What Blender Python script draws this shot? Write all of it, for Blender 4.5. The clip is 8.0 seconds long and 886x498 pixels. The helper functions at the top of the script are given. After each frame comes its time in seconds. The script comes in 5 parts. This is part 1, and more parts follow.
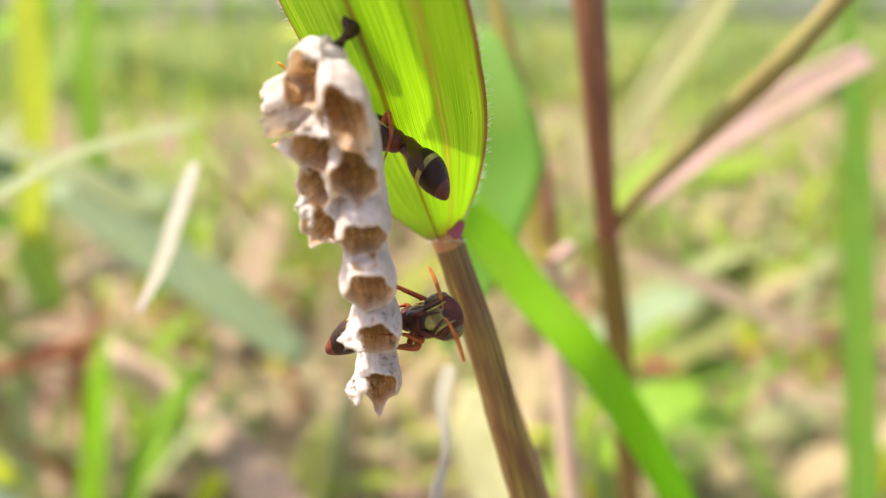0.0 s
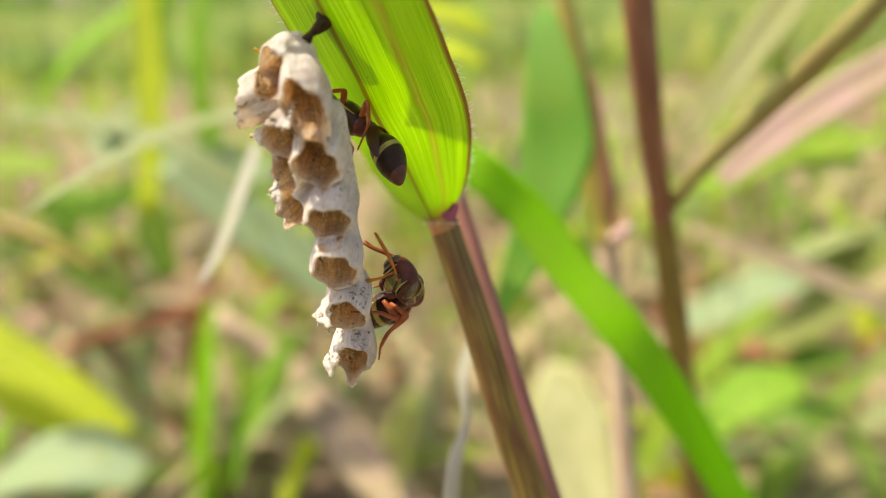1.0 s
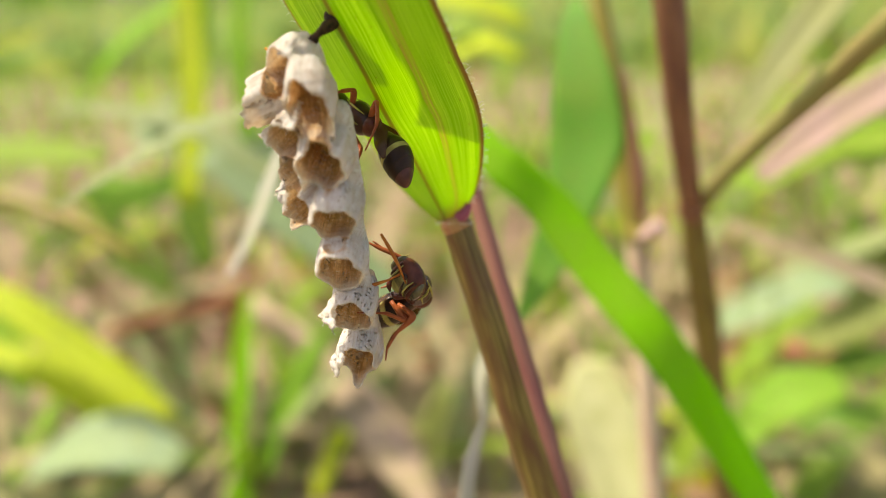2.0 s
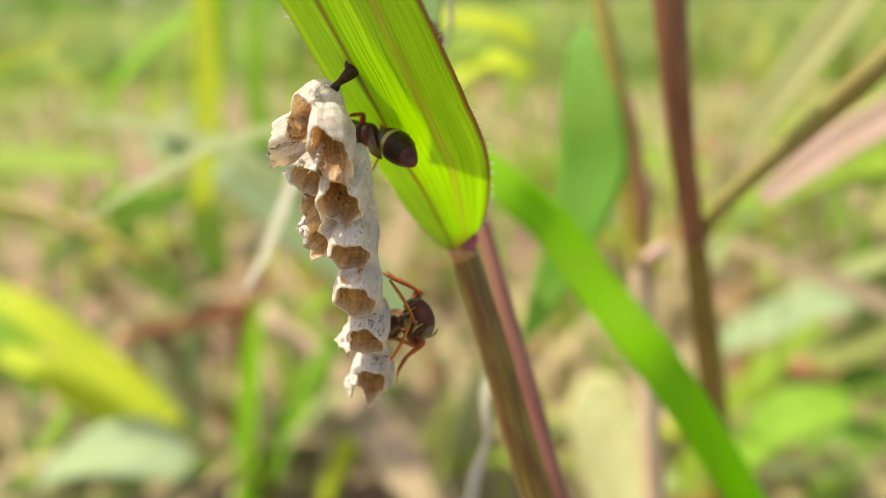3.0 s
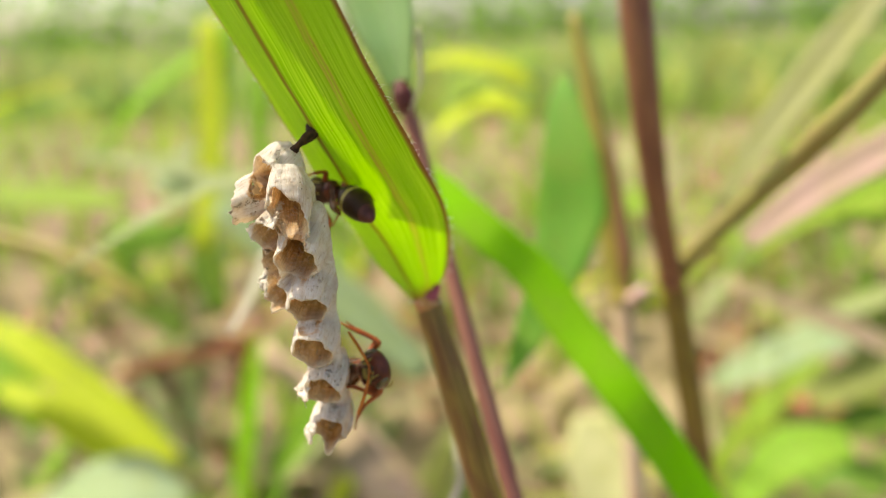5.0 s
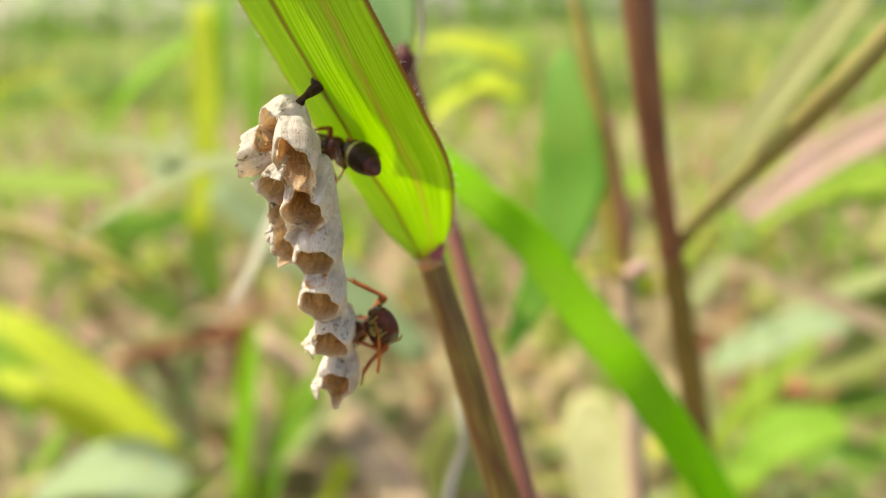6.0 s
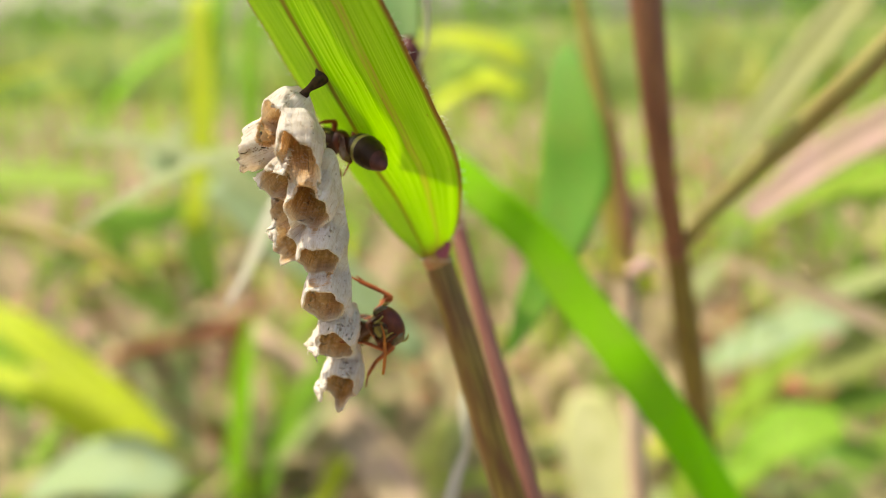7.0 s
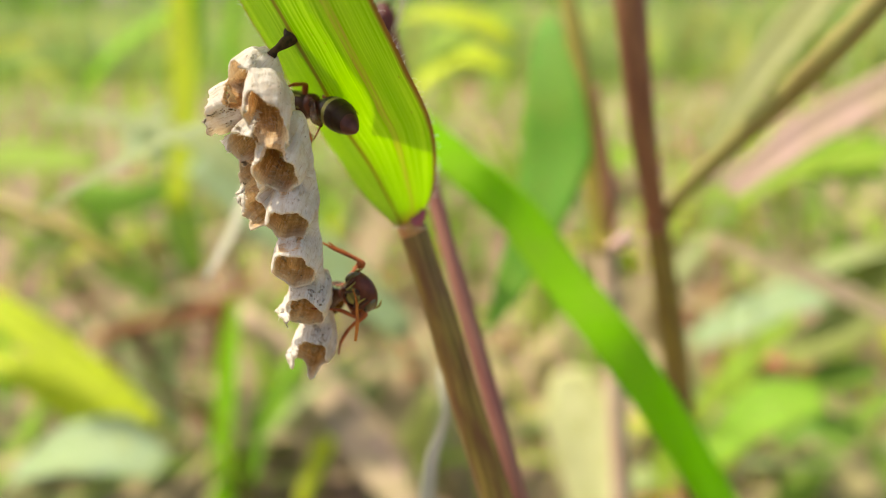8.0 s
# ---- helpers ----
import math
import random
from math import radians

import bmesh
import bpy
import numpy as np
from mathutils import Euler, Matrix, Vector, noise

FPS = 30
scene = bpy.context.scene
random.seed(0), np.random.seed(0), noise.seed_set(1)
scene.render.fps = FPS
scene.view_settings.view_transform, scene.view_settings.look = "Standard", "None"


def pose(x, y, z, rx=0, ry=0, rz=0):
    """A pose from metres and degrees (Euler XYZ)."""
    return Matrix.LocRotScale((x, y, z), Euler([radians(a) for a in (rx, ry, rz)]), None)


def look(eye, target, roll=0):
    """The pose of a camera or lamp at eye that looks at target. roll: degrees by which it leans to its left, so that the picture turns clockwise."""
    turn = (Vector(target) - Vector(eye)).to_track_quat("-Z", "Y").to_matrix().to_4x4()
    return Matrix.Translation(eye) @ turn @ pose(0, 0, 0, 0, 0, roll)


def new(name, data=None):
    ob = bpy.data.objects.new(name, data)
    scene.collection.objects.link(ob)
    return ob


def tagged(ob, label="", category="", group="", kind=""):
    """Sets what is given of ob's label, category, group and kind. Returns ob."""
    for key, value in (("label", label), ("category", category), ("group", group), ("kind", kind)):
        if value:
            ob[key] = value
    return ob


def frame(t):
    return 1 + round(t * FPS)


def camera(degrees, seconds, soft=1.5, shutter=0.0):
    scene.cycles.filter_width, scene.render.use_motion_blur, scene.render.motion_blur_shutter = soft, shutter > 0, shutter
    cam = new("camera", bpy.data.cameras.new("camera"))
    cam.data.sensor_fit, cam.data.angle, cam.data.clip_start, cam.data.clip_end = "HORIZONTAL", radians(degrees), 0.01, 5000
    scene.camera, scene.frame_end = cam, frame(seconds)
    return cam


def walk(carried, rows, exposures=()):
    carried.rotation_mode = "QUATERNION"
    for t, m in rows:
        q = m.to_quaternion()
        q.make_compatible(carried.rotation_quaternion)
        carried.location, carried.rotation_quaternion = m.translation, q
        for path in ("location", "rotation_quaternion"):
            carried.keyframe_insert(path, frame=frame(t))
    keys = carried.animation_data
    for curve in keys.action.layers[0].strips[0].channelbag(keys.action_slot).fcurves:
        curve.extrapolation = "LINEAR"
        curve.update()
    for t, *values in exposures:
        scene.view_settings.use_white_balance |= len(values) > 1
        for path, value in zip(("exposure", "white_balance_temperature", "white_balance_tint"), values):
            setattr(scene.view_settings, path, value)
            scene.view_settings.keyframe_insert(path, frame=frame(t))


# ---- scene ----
# A paper wasp nest under a grass leaf in a meadow. One unit of the plant's own frame is 0.77 mm.
cam = camera(64.21, 8.0, 1.0)
cam.data.dof.use_dof = True
cam.data.dof.focus_distance = 0.0595
cam.data.dof.aperture_fstop = 12.0
EYE, TILT, U = 0.35, -18.0, 0.00077
ROWS = [
    (0.0, 0.00001, 0.00000, 0.35001, 72.02, 0.00, 0.00),
    (0.2, 0.00313, 0.00071, 0.35204, 72.24, 0.44, 0.90),
    (0.3, 0.00468, 0.00107, 0.35305, 73.20, 0.67, 1.63),
    (0.5, 0.00780, 0.00178, 0.35508, 71.42, 1.11, 3.88),
    (0.7, 0.00917, 0.00055, 0.35355, 71.67, 1.41, 5.37),
    (0.8, 0.00986, -0.00006, 0.35279, 70.68, 1.55, 7.48),
    (1.0, 0.01123, -0.00129, 0.35126, 70.14, 1.85, 8.48),
    (1.2, 0.01205, -0.00065, 0.35170, 69.75, 1.93, 9.49),
    (1.3, 0.01245, -0.00032, 0.35192, 69.68, 1.98, 9.32),
    (1.5, 0.01327, 0.00032, 0.35236, 70.36, 2.06, 9.27),
    (1.7, 0.01345, 0.00017, 0.35214, 70.64, 2.12, 9.21),
    (1.8, 0.01354, 0.00009, 0.35202, 70.10, 2.16, 9.82),
    (2.0, 0.01372, -0.00006, 0.35180, 69.56, 2.22, 11.70),
    (2.2, 0.01388, 0.00044, 0.35288, 70.44, 1.83, 12.52),
    (3.3, 0.01574, -0.00450, 0.35513, 70.47, 1.66, 12.67),
    (3.5, 0.01721, -0.00428, 0.35355, 71.25, 2.15, 13.11),
    (3.8, 0.01842, -0.00285, 0.35383, 70.20, 2.11, 12.66),
    (4.0, 0.01923, -0.00189, 0.35402, 72.94, 2.09, 11.72),
    (4.2, 0.01937, -0.00145, 0.35490, 72.42, 2.07, 11.71),
    (4.5, 0.01957, -0.00078, 0.35621, 74.25, 2.05, 11.50),
    (4.7, 0.01996, -0.00215, 0.35758, 73.89, 1.89, 12.87),
    (5.8, 0.01809, -0.00695, 0.35679, 72.25, 1.41, 13.11),
    (6.0, 0.01876, -0.00581, 0.35449, 72.31, 1.80, 12.67),
    (6.2, 0.01810, -0.00537, 0.35413, 71.20, 1.79, 12.36),
    (6.3, 0.01776, -0.00515, 0.35394, 70.71, 1.79, 12.50),
    (6.5, 0.01710, -0.00471, 0.35358, 71.88, 1.78, 12.57),
    (6.7, 0.01715, -0.00446, 0.35374, 71.76, 1.66, 11.99),
    (7.0, 0.01722, -0.00408, 0.35398, 72.04, 1.47, 12.42),
    (7.2, 0.01709, -0.00384, 0.35316, 72.80, 1.56, 12.00),
    (7.3, 0.01702, -0.00371, 0.35274, 72.62, 1.61, 11.46),
    (7.5, 0.01689, -0.00347, 0.35192, 71.19, 1.70, 11.61),
    (7.7, 0.01748, -0.00349, 0.35209, 71.19, 1.53, 11.82),
    (8.0, 0.01837, -0.00353, 0.35234, 70.49, 1.27, 11.39),
]
walk(cam, [(t, pose(x, y, z, rx, ry, rz)) for t, x, y, z, rx, ry, rz in ROWS],
     [(0.0, 1.00, 6950.0, 20.0), (0.6, 0.84, 7300.0, 13.0), (1.0, 0.73, 7600.0, 11.0), (8.0, 0.73, 7700.0, 7.0)])
SITE = pose(0, 0, EYE, TILT, 0, 0) @ Matrix.Scale(U, 4)


def S(x, y, z):
    """A point of the plant's frame (right, ahead, up from the first eye, tilted with it) in the world."""
    return SITE @ Vector((x, y, z))


def SD(x, y, z):
    """A direction of the plant's frame in the world."""
    return (SITE.to_3x3() @ Vector((x, y, z))).normalized()


# ---- light ----
world = bpy.data.worlds.new("sky")
scene.world = world
world.use_nodes = True
SUN_EL, SUN_AZ = 61.0, -80.0  # azimuth from ahead, to the right positive
wn = world.node_tree.nodes
sky = wn.new("ShaderNodeTexSky")
sky.sky_type = "NISHITA"
sky.sun_disc = False
sky.air_density, sky.dust_density, sky.ozone_density = 0.8, 3.0, 0.6
sky.sun_elevation = radians(SUN_EL)
sky.sun_rotation = radians(SUN_AZ)
wn["Background"].inputs["Strength"].default_value = 0.17
world.node_tree.links.new(sky.outputs[0], wn["Background"].inputs["Color"])
sun_data = bpy.data.lights.new("sun", "SUN")
sun_data.energy = 3.8
sun_data.angle = radians(0.6)
sun_data.color = (1.0, 0.95, 0.86)
sun = new("sun", sun_data)
to_sun = Vector((math.sin(radians(SUN_AZ)) * math.cos(radians(SUN_EL)), math.cos(radians(SUN_AZ)) * math.cos(radians(SUN_EL)), math.sin(radians(SUN_EL))))
sun.matrix_world = look(to_sun * 30, (0, 0, 0))


# ---- materials ----
def material(name):
    m = bpy.data.materials.new(name)
    m.use_nodes = True
    nt = m.node_tree
    return m, nt, nt.nodes["Principled BSDF"]


def node(nt, kind, **values):
    n = nt.nodes.new(kind)
    for key, value in values.items():
        n.inputs[key.replace("_", " ")].default_value = value
    return n


def ramp(nt, source, stops):
    r = nt.nodes.new("ShaderNodeValToRGB")
    els = r.color_ramp.elements
    while len(els) < len(stops):
        els.new(0.5)
    for e, (at, colour) in zip(els, stops):
        e.position, e.color = at, (*colour, 1)
    nt.links.new(source, r.inputs[0])
    return r.outputs[0]


def mix(nt, fac, a, b, mode="MIX"):
    n = nt.nodes.new("ShaderNodeMix")
    n.data_type, n.blend_type = "RGBA", mode
    for sock, value in ((n.inputs[0], fac), (n.inputs[6], a), (n.inputs[7], b)):
        if isinstance(value, bpy.types.NodeSocket):
            nt.links.new(value, sock)
        else:
            sock.default_value = value if not isinstance(value, tuple) else (*value, 1)
    return n.outputs[2]


def coords(nt, scale=(1, 1, 1), kind="Object"):
    tc, mp = nt.nodes.new("ShaderNodeTexCoord"), nt.nodes.new("ShaderNodeMapping")
    mp.inputs["Scale"].default_value = scale
    nt.links.new(tc.outputs[kind], mp.inputs[0])
    return mp.outputs[0]


def scaled(nt, vec, scale):
    mp = nt.nodes.new("ShaderNodeMapping")
    mp.inputs["Scale"].default_value = scale
    nt.links.new(vec, mp.inputs[0])
    return mp.outputs[0]


def noise_tex(nt, vec, scale, detail=4.0, rough=0.55):
    n = node(nt, "ShaderNodeTexNoise", Scale=scale, Detail=detail, Roughness=rough)
    nt.links.new(vec, n.inputs["Vector"])
    return n.outputs[0]


def bumped(nt, bsdf, height, strength, distance):
    b = node(nt, "ShaderNodeBump", Strength=strength, Distance=distance)
    nt.links.new(height, b.inputs["Height"])
    nt.links.new(b.outputs[0], bsdf.inputs["Normal"])


def add_translucency(nt, bsdf, colour, amount):
    """Light passes through a thin leaf."""
    t = nt.nodes.new("ShaderNodeBsdfTranslucent")
    if isinstance(colour, bpy.types.NodeSocket):
        nt.links.new(colour, t.inputs[0])
    else:
        t.inputs[0].default_value = (*colour, 1)
    m = nt.nodes.new("ShaderNodeMixShader")
    m.inputs[0].default_value = amount
    nt.links.new(bsdf.outputs[0], m.inputs[1])
    nt.links.new(t.outputs[0], m.inputs[2])
    nt.links.new(m.outputs[0], nt.nodes["Material Output"].inputs[0])


def plain_leaf(name, a, b, through_colour, amount=0.55, rough=0.6, veins=60.0):
    """A grass blade: fine veins along it, blotches, and light passing through."""
    m, nt, p = material(name)
    uv = coords(nt, (veins, 25, 1), "UV")
    v = noise_tex(nt, uv, 1.0, 2.0)
    big = noise_tex(nt, coords(nt), 90.0, 3.0)
    c = mix(nt, v, a, b)
    c = mix(nt, ramp(nt, big, [(0.35, (0, 0, 0)), (0.75, (1, 1, 1))]), c, mix(nt, 0.5, c, (0.30, 0.33, 0.06)))
    rnd = nt.nodes.new("ShaderNodeObjectInfo").outputs["Random"]
    c = mix(nt, mix(nt, rnd, (0, 0, 0), (0.25, 0.25, 0.25)), c, (0.32, 0.36, 0.05))
    nt.links.new(c, p.inputs["Base Color"])
    p.inputs["Roughness"].default_value = rough
    p.inputs["Specular IOR Level"].default_value = 0.25
    bumped(nt, p, v, 0.3, 0.0002)
    add_translucency(nt, p, mix(nt, v, through_colour, tuple(x * 0.8 for x in through_colour)), amount)
    return m


def stem_material(name, a, b, c3, rough=0.4):
    """A culm: fine lengthwise ribs, blotches of other colours."""
    m, nt, p = material(name)
    rib = noise_tex(nt, coords(nt, (28, 12, 1), "UV"), 1.0, 3.0)
    big = noise_tex(nt, coords(nt, (6, 14, 1), "UV"), 1.0, 3.0)
    c = mix(nt, ramp(nt, rib, [(0.36, (0, 0, 0)), (0.64, (1, 1, 1))]), a, b)
    c = mix(nt, ramp(nt, big, [(0.4, (0, 0, 0)), (0.65, (1, 1, 1))]), c, c3)
    nt.links.new(c, p.inputs["Base Color"])
    p.inputs["Roughness"].default_value = rough
    p.inputs["Specular IOR Level"].default_value = 0.22
    bumped(nt, p, rib, 0.35, 0.0002)
    return m


def leaf_blade_material():
    """The leaf that carries the nest: parallel veins, purple margins, a brown streak, rusty specks."""
    m, nt, p = material("leaf_blade")
    tc = nt.nodes.new("ShaderNodeTexCoord")
    sep = nt.nodes.new("ShaderNodeSeparateXYZ")
    nt.links.new(tc.outputs["UV"], sep.inputs[0])
    veins = noise_tex(nt, coords(nt, (170, 3, 1), "UV"), 1.0, 2.0)
    wide = noise_tex(nt, coords(nt, (22, 2, 1), "UV"), 1.0, 2.0)
    fine = ramp(nt, veins, [(0.38, (0, 0, 0)), (0.64, (1, 1, 1))])
    c = mix(nt, fine, (0.26, 0.43, 0.022), (0.48, 0.59, 0.09))
    c = mix(nt, ramp(nt, wide, [(0.42, (0, 0, 0)), (0.68, (0.45, 0.45, 0.45))]), c, mix(nt, 0.5, c, (0.20, 0.34, 0.02)))
    # midrib, brown streak and margins, by the place across the leaf
    wob = noise_tex(nt, coords(nt, (1, 9, 1), "UV"), 1.0, 3.0)
    across = node(nt, "ShaderNodeMath")
    across.operation = "MULTIPLY_ADD"
    nt.links.new(wob, across.inputs[0])
    across.inputs[1].default_value = 0.035
    nt.links.new(sep.outputs[0], across.inputs[2])
    u = across.outputs[0]
    k0, k1 = (0, 0, 0), (1, 1, 1)
    streak = ramp(nt, u, [(0.712, k0), (0.724, k1), (0.738, (0.3, 0.3, 0.3)), (0.750, k1), (0.762, k0)])
    broken = mix(nt, 1.0, streak, ramp(nt, noise_tex(nt, coords(nt, (130, 16, 1), "UV"), 1.0, 4.0), [(0.42, (0.25, 0.25, 0.25)), (0.58, (0.85, 0.85, 0.85))]), "MULTIPLY")
    c = mix(nt, broken, c, (0.46, 0.27, 0.12))
    rib = ramp(nt, sep.outputs[0], [(0.452, k0), (0.466, (0.85, 0.85, 0.85)), (0.482, (0.85, 0.85, 0.85)), (0.496, k0)])
    c = mix(nt, rib, c, (0.25, 0.17, 0.035))
    edge = ramp(nt, sep.outputs[0], [(0.0, (0.85, 0.85, 0.85)), (0.022, k0), (0.965, k0), (0.990, (0.85, 0.85, 0.85))])
    c = mix(nt, edge, c, (0.30, 0.10, 0.06))
    base = ramp(nt, sep.outputs[1], [(0.0, (0.8, 0.8, 0.8)), (0.012, (0.4, 0.4, 0.4)), (0.035, k0)])
    c = mix(nt, base, c, (0.30, 0.13, 0.08))
    specks = ramp(nt, noise_tex(nt, coords(nt), 2600.0, 3.0, 0.7), [(0.66, k0), (0.72, (0.8, 0.8, 0.8))])
    where = ramp(nt, noise_tex(nt, coords(nt), 330.0, 2.0), [(0.5, k0), (0.62, k1)])
    c = mix(nt, mix(nt, 1.0, specks, where, "MULTIPLY"), c, (0.25, 0.08, 0.03))
    nt.links.new(c, p.inputs["Base Color"])
    p.inputs["Roughness"].default_value = 0.42
    bumped(nt, p, veins, 0.6, 0.00012)
    add_translucency(nt, p, mix(nt, 1.0, c, (1.60, 1.64, 1.2), "MULTIPLY"), 0.66)
    return m


def paper(name, outer, inner, pale, speck=0.68, thin=0.46):
    """Wasp paper: chewed fibres that run along the cells, bands of growth, stains, dark specks; brown lining within, paler towards the rim.
    outer, inner: light, middle and dark tone."""
    m, nt, p = material(name)
    vec = coords(nt)
    k0 = (0, 0, 0)

    def value(attribute):
        n = nt.nodes.new("ShaderNodeAttribute")
        n.attribute_name = attribute
        return n

    grow = value("growth").outputs["Vector"]
    strands = noise_tex(nt, scaled(nt, grow, (1.0, 1.0, 0.10)), 4.0, 4.0, 0.65)
    fuzz = noise_tex(nt, scaled(nt, grow, (1.0, 1.0, 0.16)), 9.0, 3.0, 0.7)
    band = noise_tex(nt, scaled(nt, grow, (0.45, 0.45, 2.4)), 2.4, 4.0, 0.65)
    big = noise_tex(nt, vec, 300.0, 4.0, 0.6)
    fine = noise_tex(nt, vec, 7000.0, 3.0, 0.7)

    def tones(light, middle, dark):
        c = mix(nt, ramp(nt, strands, [(0.40, k0), (0.58, (1, 1, 1))]), middle, light)
        c = mix(nt, ramp(nt, band, [(0.46, k0), (0.66, (0.7, 0.7, 0.7))]), c, middle)
        c = mix(nt, ramp(nt, big, [(0.50, k0), (0.70, (0.75, 0.75, 0.75))]), c, dark)
        return mix(nt, ramp(nt, fuzz, [(0.30, (0.8, 0.8, 0.8)), (0.46, k0)]), c, dark)

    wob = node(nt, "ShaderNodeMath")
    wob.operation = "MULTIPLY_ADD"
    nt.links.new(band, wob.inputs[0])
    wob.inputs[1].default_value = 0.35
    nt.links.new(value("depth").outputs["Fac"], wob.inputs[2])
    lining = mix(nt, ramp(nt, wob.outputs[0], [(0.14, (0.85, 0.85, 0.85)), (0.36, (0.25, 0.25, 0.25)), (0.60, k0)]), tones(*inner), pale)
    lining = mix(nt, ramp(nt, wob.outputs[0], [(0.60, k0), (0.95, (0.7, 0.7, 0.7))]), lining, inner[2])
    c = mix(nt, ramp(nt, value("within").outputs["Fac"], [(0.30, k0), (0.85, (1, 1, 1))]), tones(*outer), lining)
    spots = ramp(nt, noise_tex(nt, vec, 3000.0, 2.0, 0.5), [(speck, k0), (speck + 0.04, (0.85, 0.85, 0.85))])
    c = mix(nt, mix(nt, 1.0, spots, ramp(nt, noise_tex(nt, vec, 420.0, 2.0), [(0.50, k0), (0.62, (1, 1, 1))]), "MULTIPLY"), c, (0.10, 0.065, 0.04))
    nt.links.new(c, p.inputs["Base Color"])
    p.inputs["Roughness"].default_value = 0.9
    p.inputs["Specular IOR Level"].default_value = 0.2
    bumped(nt, p, mix(nt, 0.3, mix(nt, 0.5, strands, fuzz), fine), 1.0, 0.00030)
    add_translucency(nt, p, mix(nt, 0.25, c, (0.95, 0.80, 0.55)), thin)
    return m


def shell(name, a, b, rough=0.35, scale=900.0, coat=0.0):
    """Insect skin: dark, slightly glossy, finely mottled."""
    m, nt, p = material(name)
    n = noise_tex(nt, coords(nt), scale, 3.0)
    nt.links.new(mix(nt, ramp(nt, n, [(0.35, (0, 0, 0)), (0.65, (1, 1, 1))]), a, b), p.inputs["Base Color"])
    p.inputs["Roughness"].default_value = rough
    p.inputs["Coat Weight"].default_value = coat
    p.inputs["Specular IOR Level"].default_value = 0.2
    bumped(nt, p, noise_tex(nt, coords(nt), 9000.0, 2.0), 0.25, 0.00004)
    return m


def ground_material():
    m, nt, p = material("meadow_soil")
    vec = coords(nt)
    n1 = noise_tex(nt, vec, 2.2, 5.0)
    n2 = noise_tex(nt, vec, 23.0, 5.0, 0.65)
    n3 = noise_tex(nt, vec, 140.0, 4.0, 0.7)
    c = mix(nt, n2, (0.16, 0.092, 0.066), (0.36, 0.235, 0.175))
    c = mix(nt, ramp(nt, n1, [(0.45, (0, 0, 0)), (0.62, (0.6, 0.6, 0.6))]), c, (0.17, 0.25, 0.05))
    c = mix(nt, ramp(nt, n3, [(0.5, (0, 0, 0)), (0.8, (0.6, 0.6, 0.6))]), c, (0.42, 0.34, 0.22))
    nt.links.new(c, p.inputs["Base Color"])
    p.inputs["Roughness"].default_value = 0.95
    bumped(nt, p, n2, 0.8, 0.02)
    return m


M_LEAF = leaf_blade_material()
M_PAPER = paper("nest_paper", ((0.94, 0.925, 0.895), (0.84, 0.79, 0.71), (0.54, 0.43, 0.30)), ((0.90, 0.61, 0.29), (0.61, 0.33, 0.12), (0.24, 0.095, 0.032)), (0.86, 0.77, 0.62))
M_PEDICEL = shell("pedicel_resin", (0.016, 0.009, 0.006), (0.075, 0.036, 0.018), 0.85, 1500.0)
M_SHEATH = stem_material("leaf_sheath", (0.12, 0.078, 0.02), (0.34, 0.24, 0.065), (0.16, 0.075, 0.035), 0.42)
M_PINK_STEM = stem_material("pink_culm", (0.28, 0.118, 0.092), (0.33, 0.165, 0.122), (0.23, 0.088, 0.078))
M_COLLAR = stem_material("collar", (0.42, 0.20, 0.07), (0.52, 0.32, 0.12), (0.40, 0.17, 0.09))
M_AURICLE = stem_material("purple_auricle", (0.34, 0.07, 0.12), (0.42, 0.12, 0.15), (0.26, 0.05, 0.09))
M_NODE = stem_material("maroon_node", (0.09, 0.02, 0.022), (0.13, 0.035, 0.03), (0.07, 0.02, 0.02))
M_BROWN_STALK = stem_material("red_brown_stalk", (0.20, 0.085, 0.045), (0.29, 0.14, 0.08), (0.17, 0.07, 0.045))
M_OLIVE = stem_material("olive_stalk", (0.26, 0.20, 0.045), (0.36, 0.29, 0.07), (0.23, 0.21, 0.04))
M_SHOOT = stem_material("khaki_shoot", (0.19, 0.19, 0.055), (0.26, 0.25, 0.08), (0.24, 0.19, 0.07), 0.7)
M_OLIVE_BROWN = stem_material("olive_brown_culm", (0.18, 0.13, 0.028), (0.26, 0.19, 0.045), (0.16, 0.10, 0.032))
M_PINKBUD = stem_material("pink_bud", (0.58, 0.38, 0.38), (0.66, 0.46, 0.46), (0.55, 0.36, 0.30), 0.6)
M_MAROON = stem_material("maroon_shoot", (0.20, 0.075, 0.07), (0.28, 0.12, 0.10), (0.24, 0.14, 0.05))
M_TAN = stem_material("dry_tan_stem", (0.48, 0.36, 0.25), (0.58, 0.47, 0.34), (0.42, 0.28, 0.20), 0.8)
M_BRIGHT = plain_leaf("bright_blade", (0.21, 0.56, 0.003), (0.26, 0.62, 0.004), (0.44, 0.92, 0.004), 0.50, 0.9)
M_DEEP = plain_leaf("deep_green_blade", (0.10, 0.30, 0.04), (0.15, 0.36, 0.06), (0.26, 0.72, 0.06), 0.5, 0.6)
M_BLUEGREEN = plain_leaf("blue_green_blade", (0.32, 0.48, 0.26), (0.40, 0.54, 0.32), (0.58, 0.84, 0.44), 0.6)
M_PALE = plain_leaf("pale_blade", (0.28, 0.36, 0.19), (0.35, 0.405, 0.235), (0.39, 0.48, 0.22), 0.4)
M_STRAW = plain_leaf("straw_blade", (0.41, 0.29, 0.225), (0.49, 0.365, 0.29), (0.46, 0.34, 0.26), 0.3, 0.8)
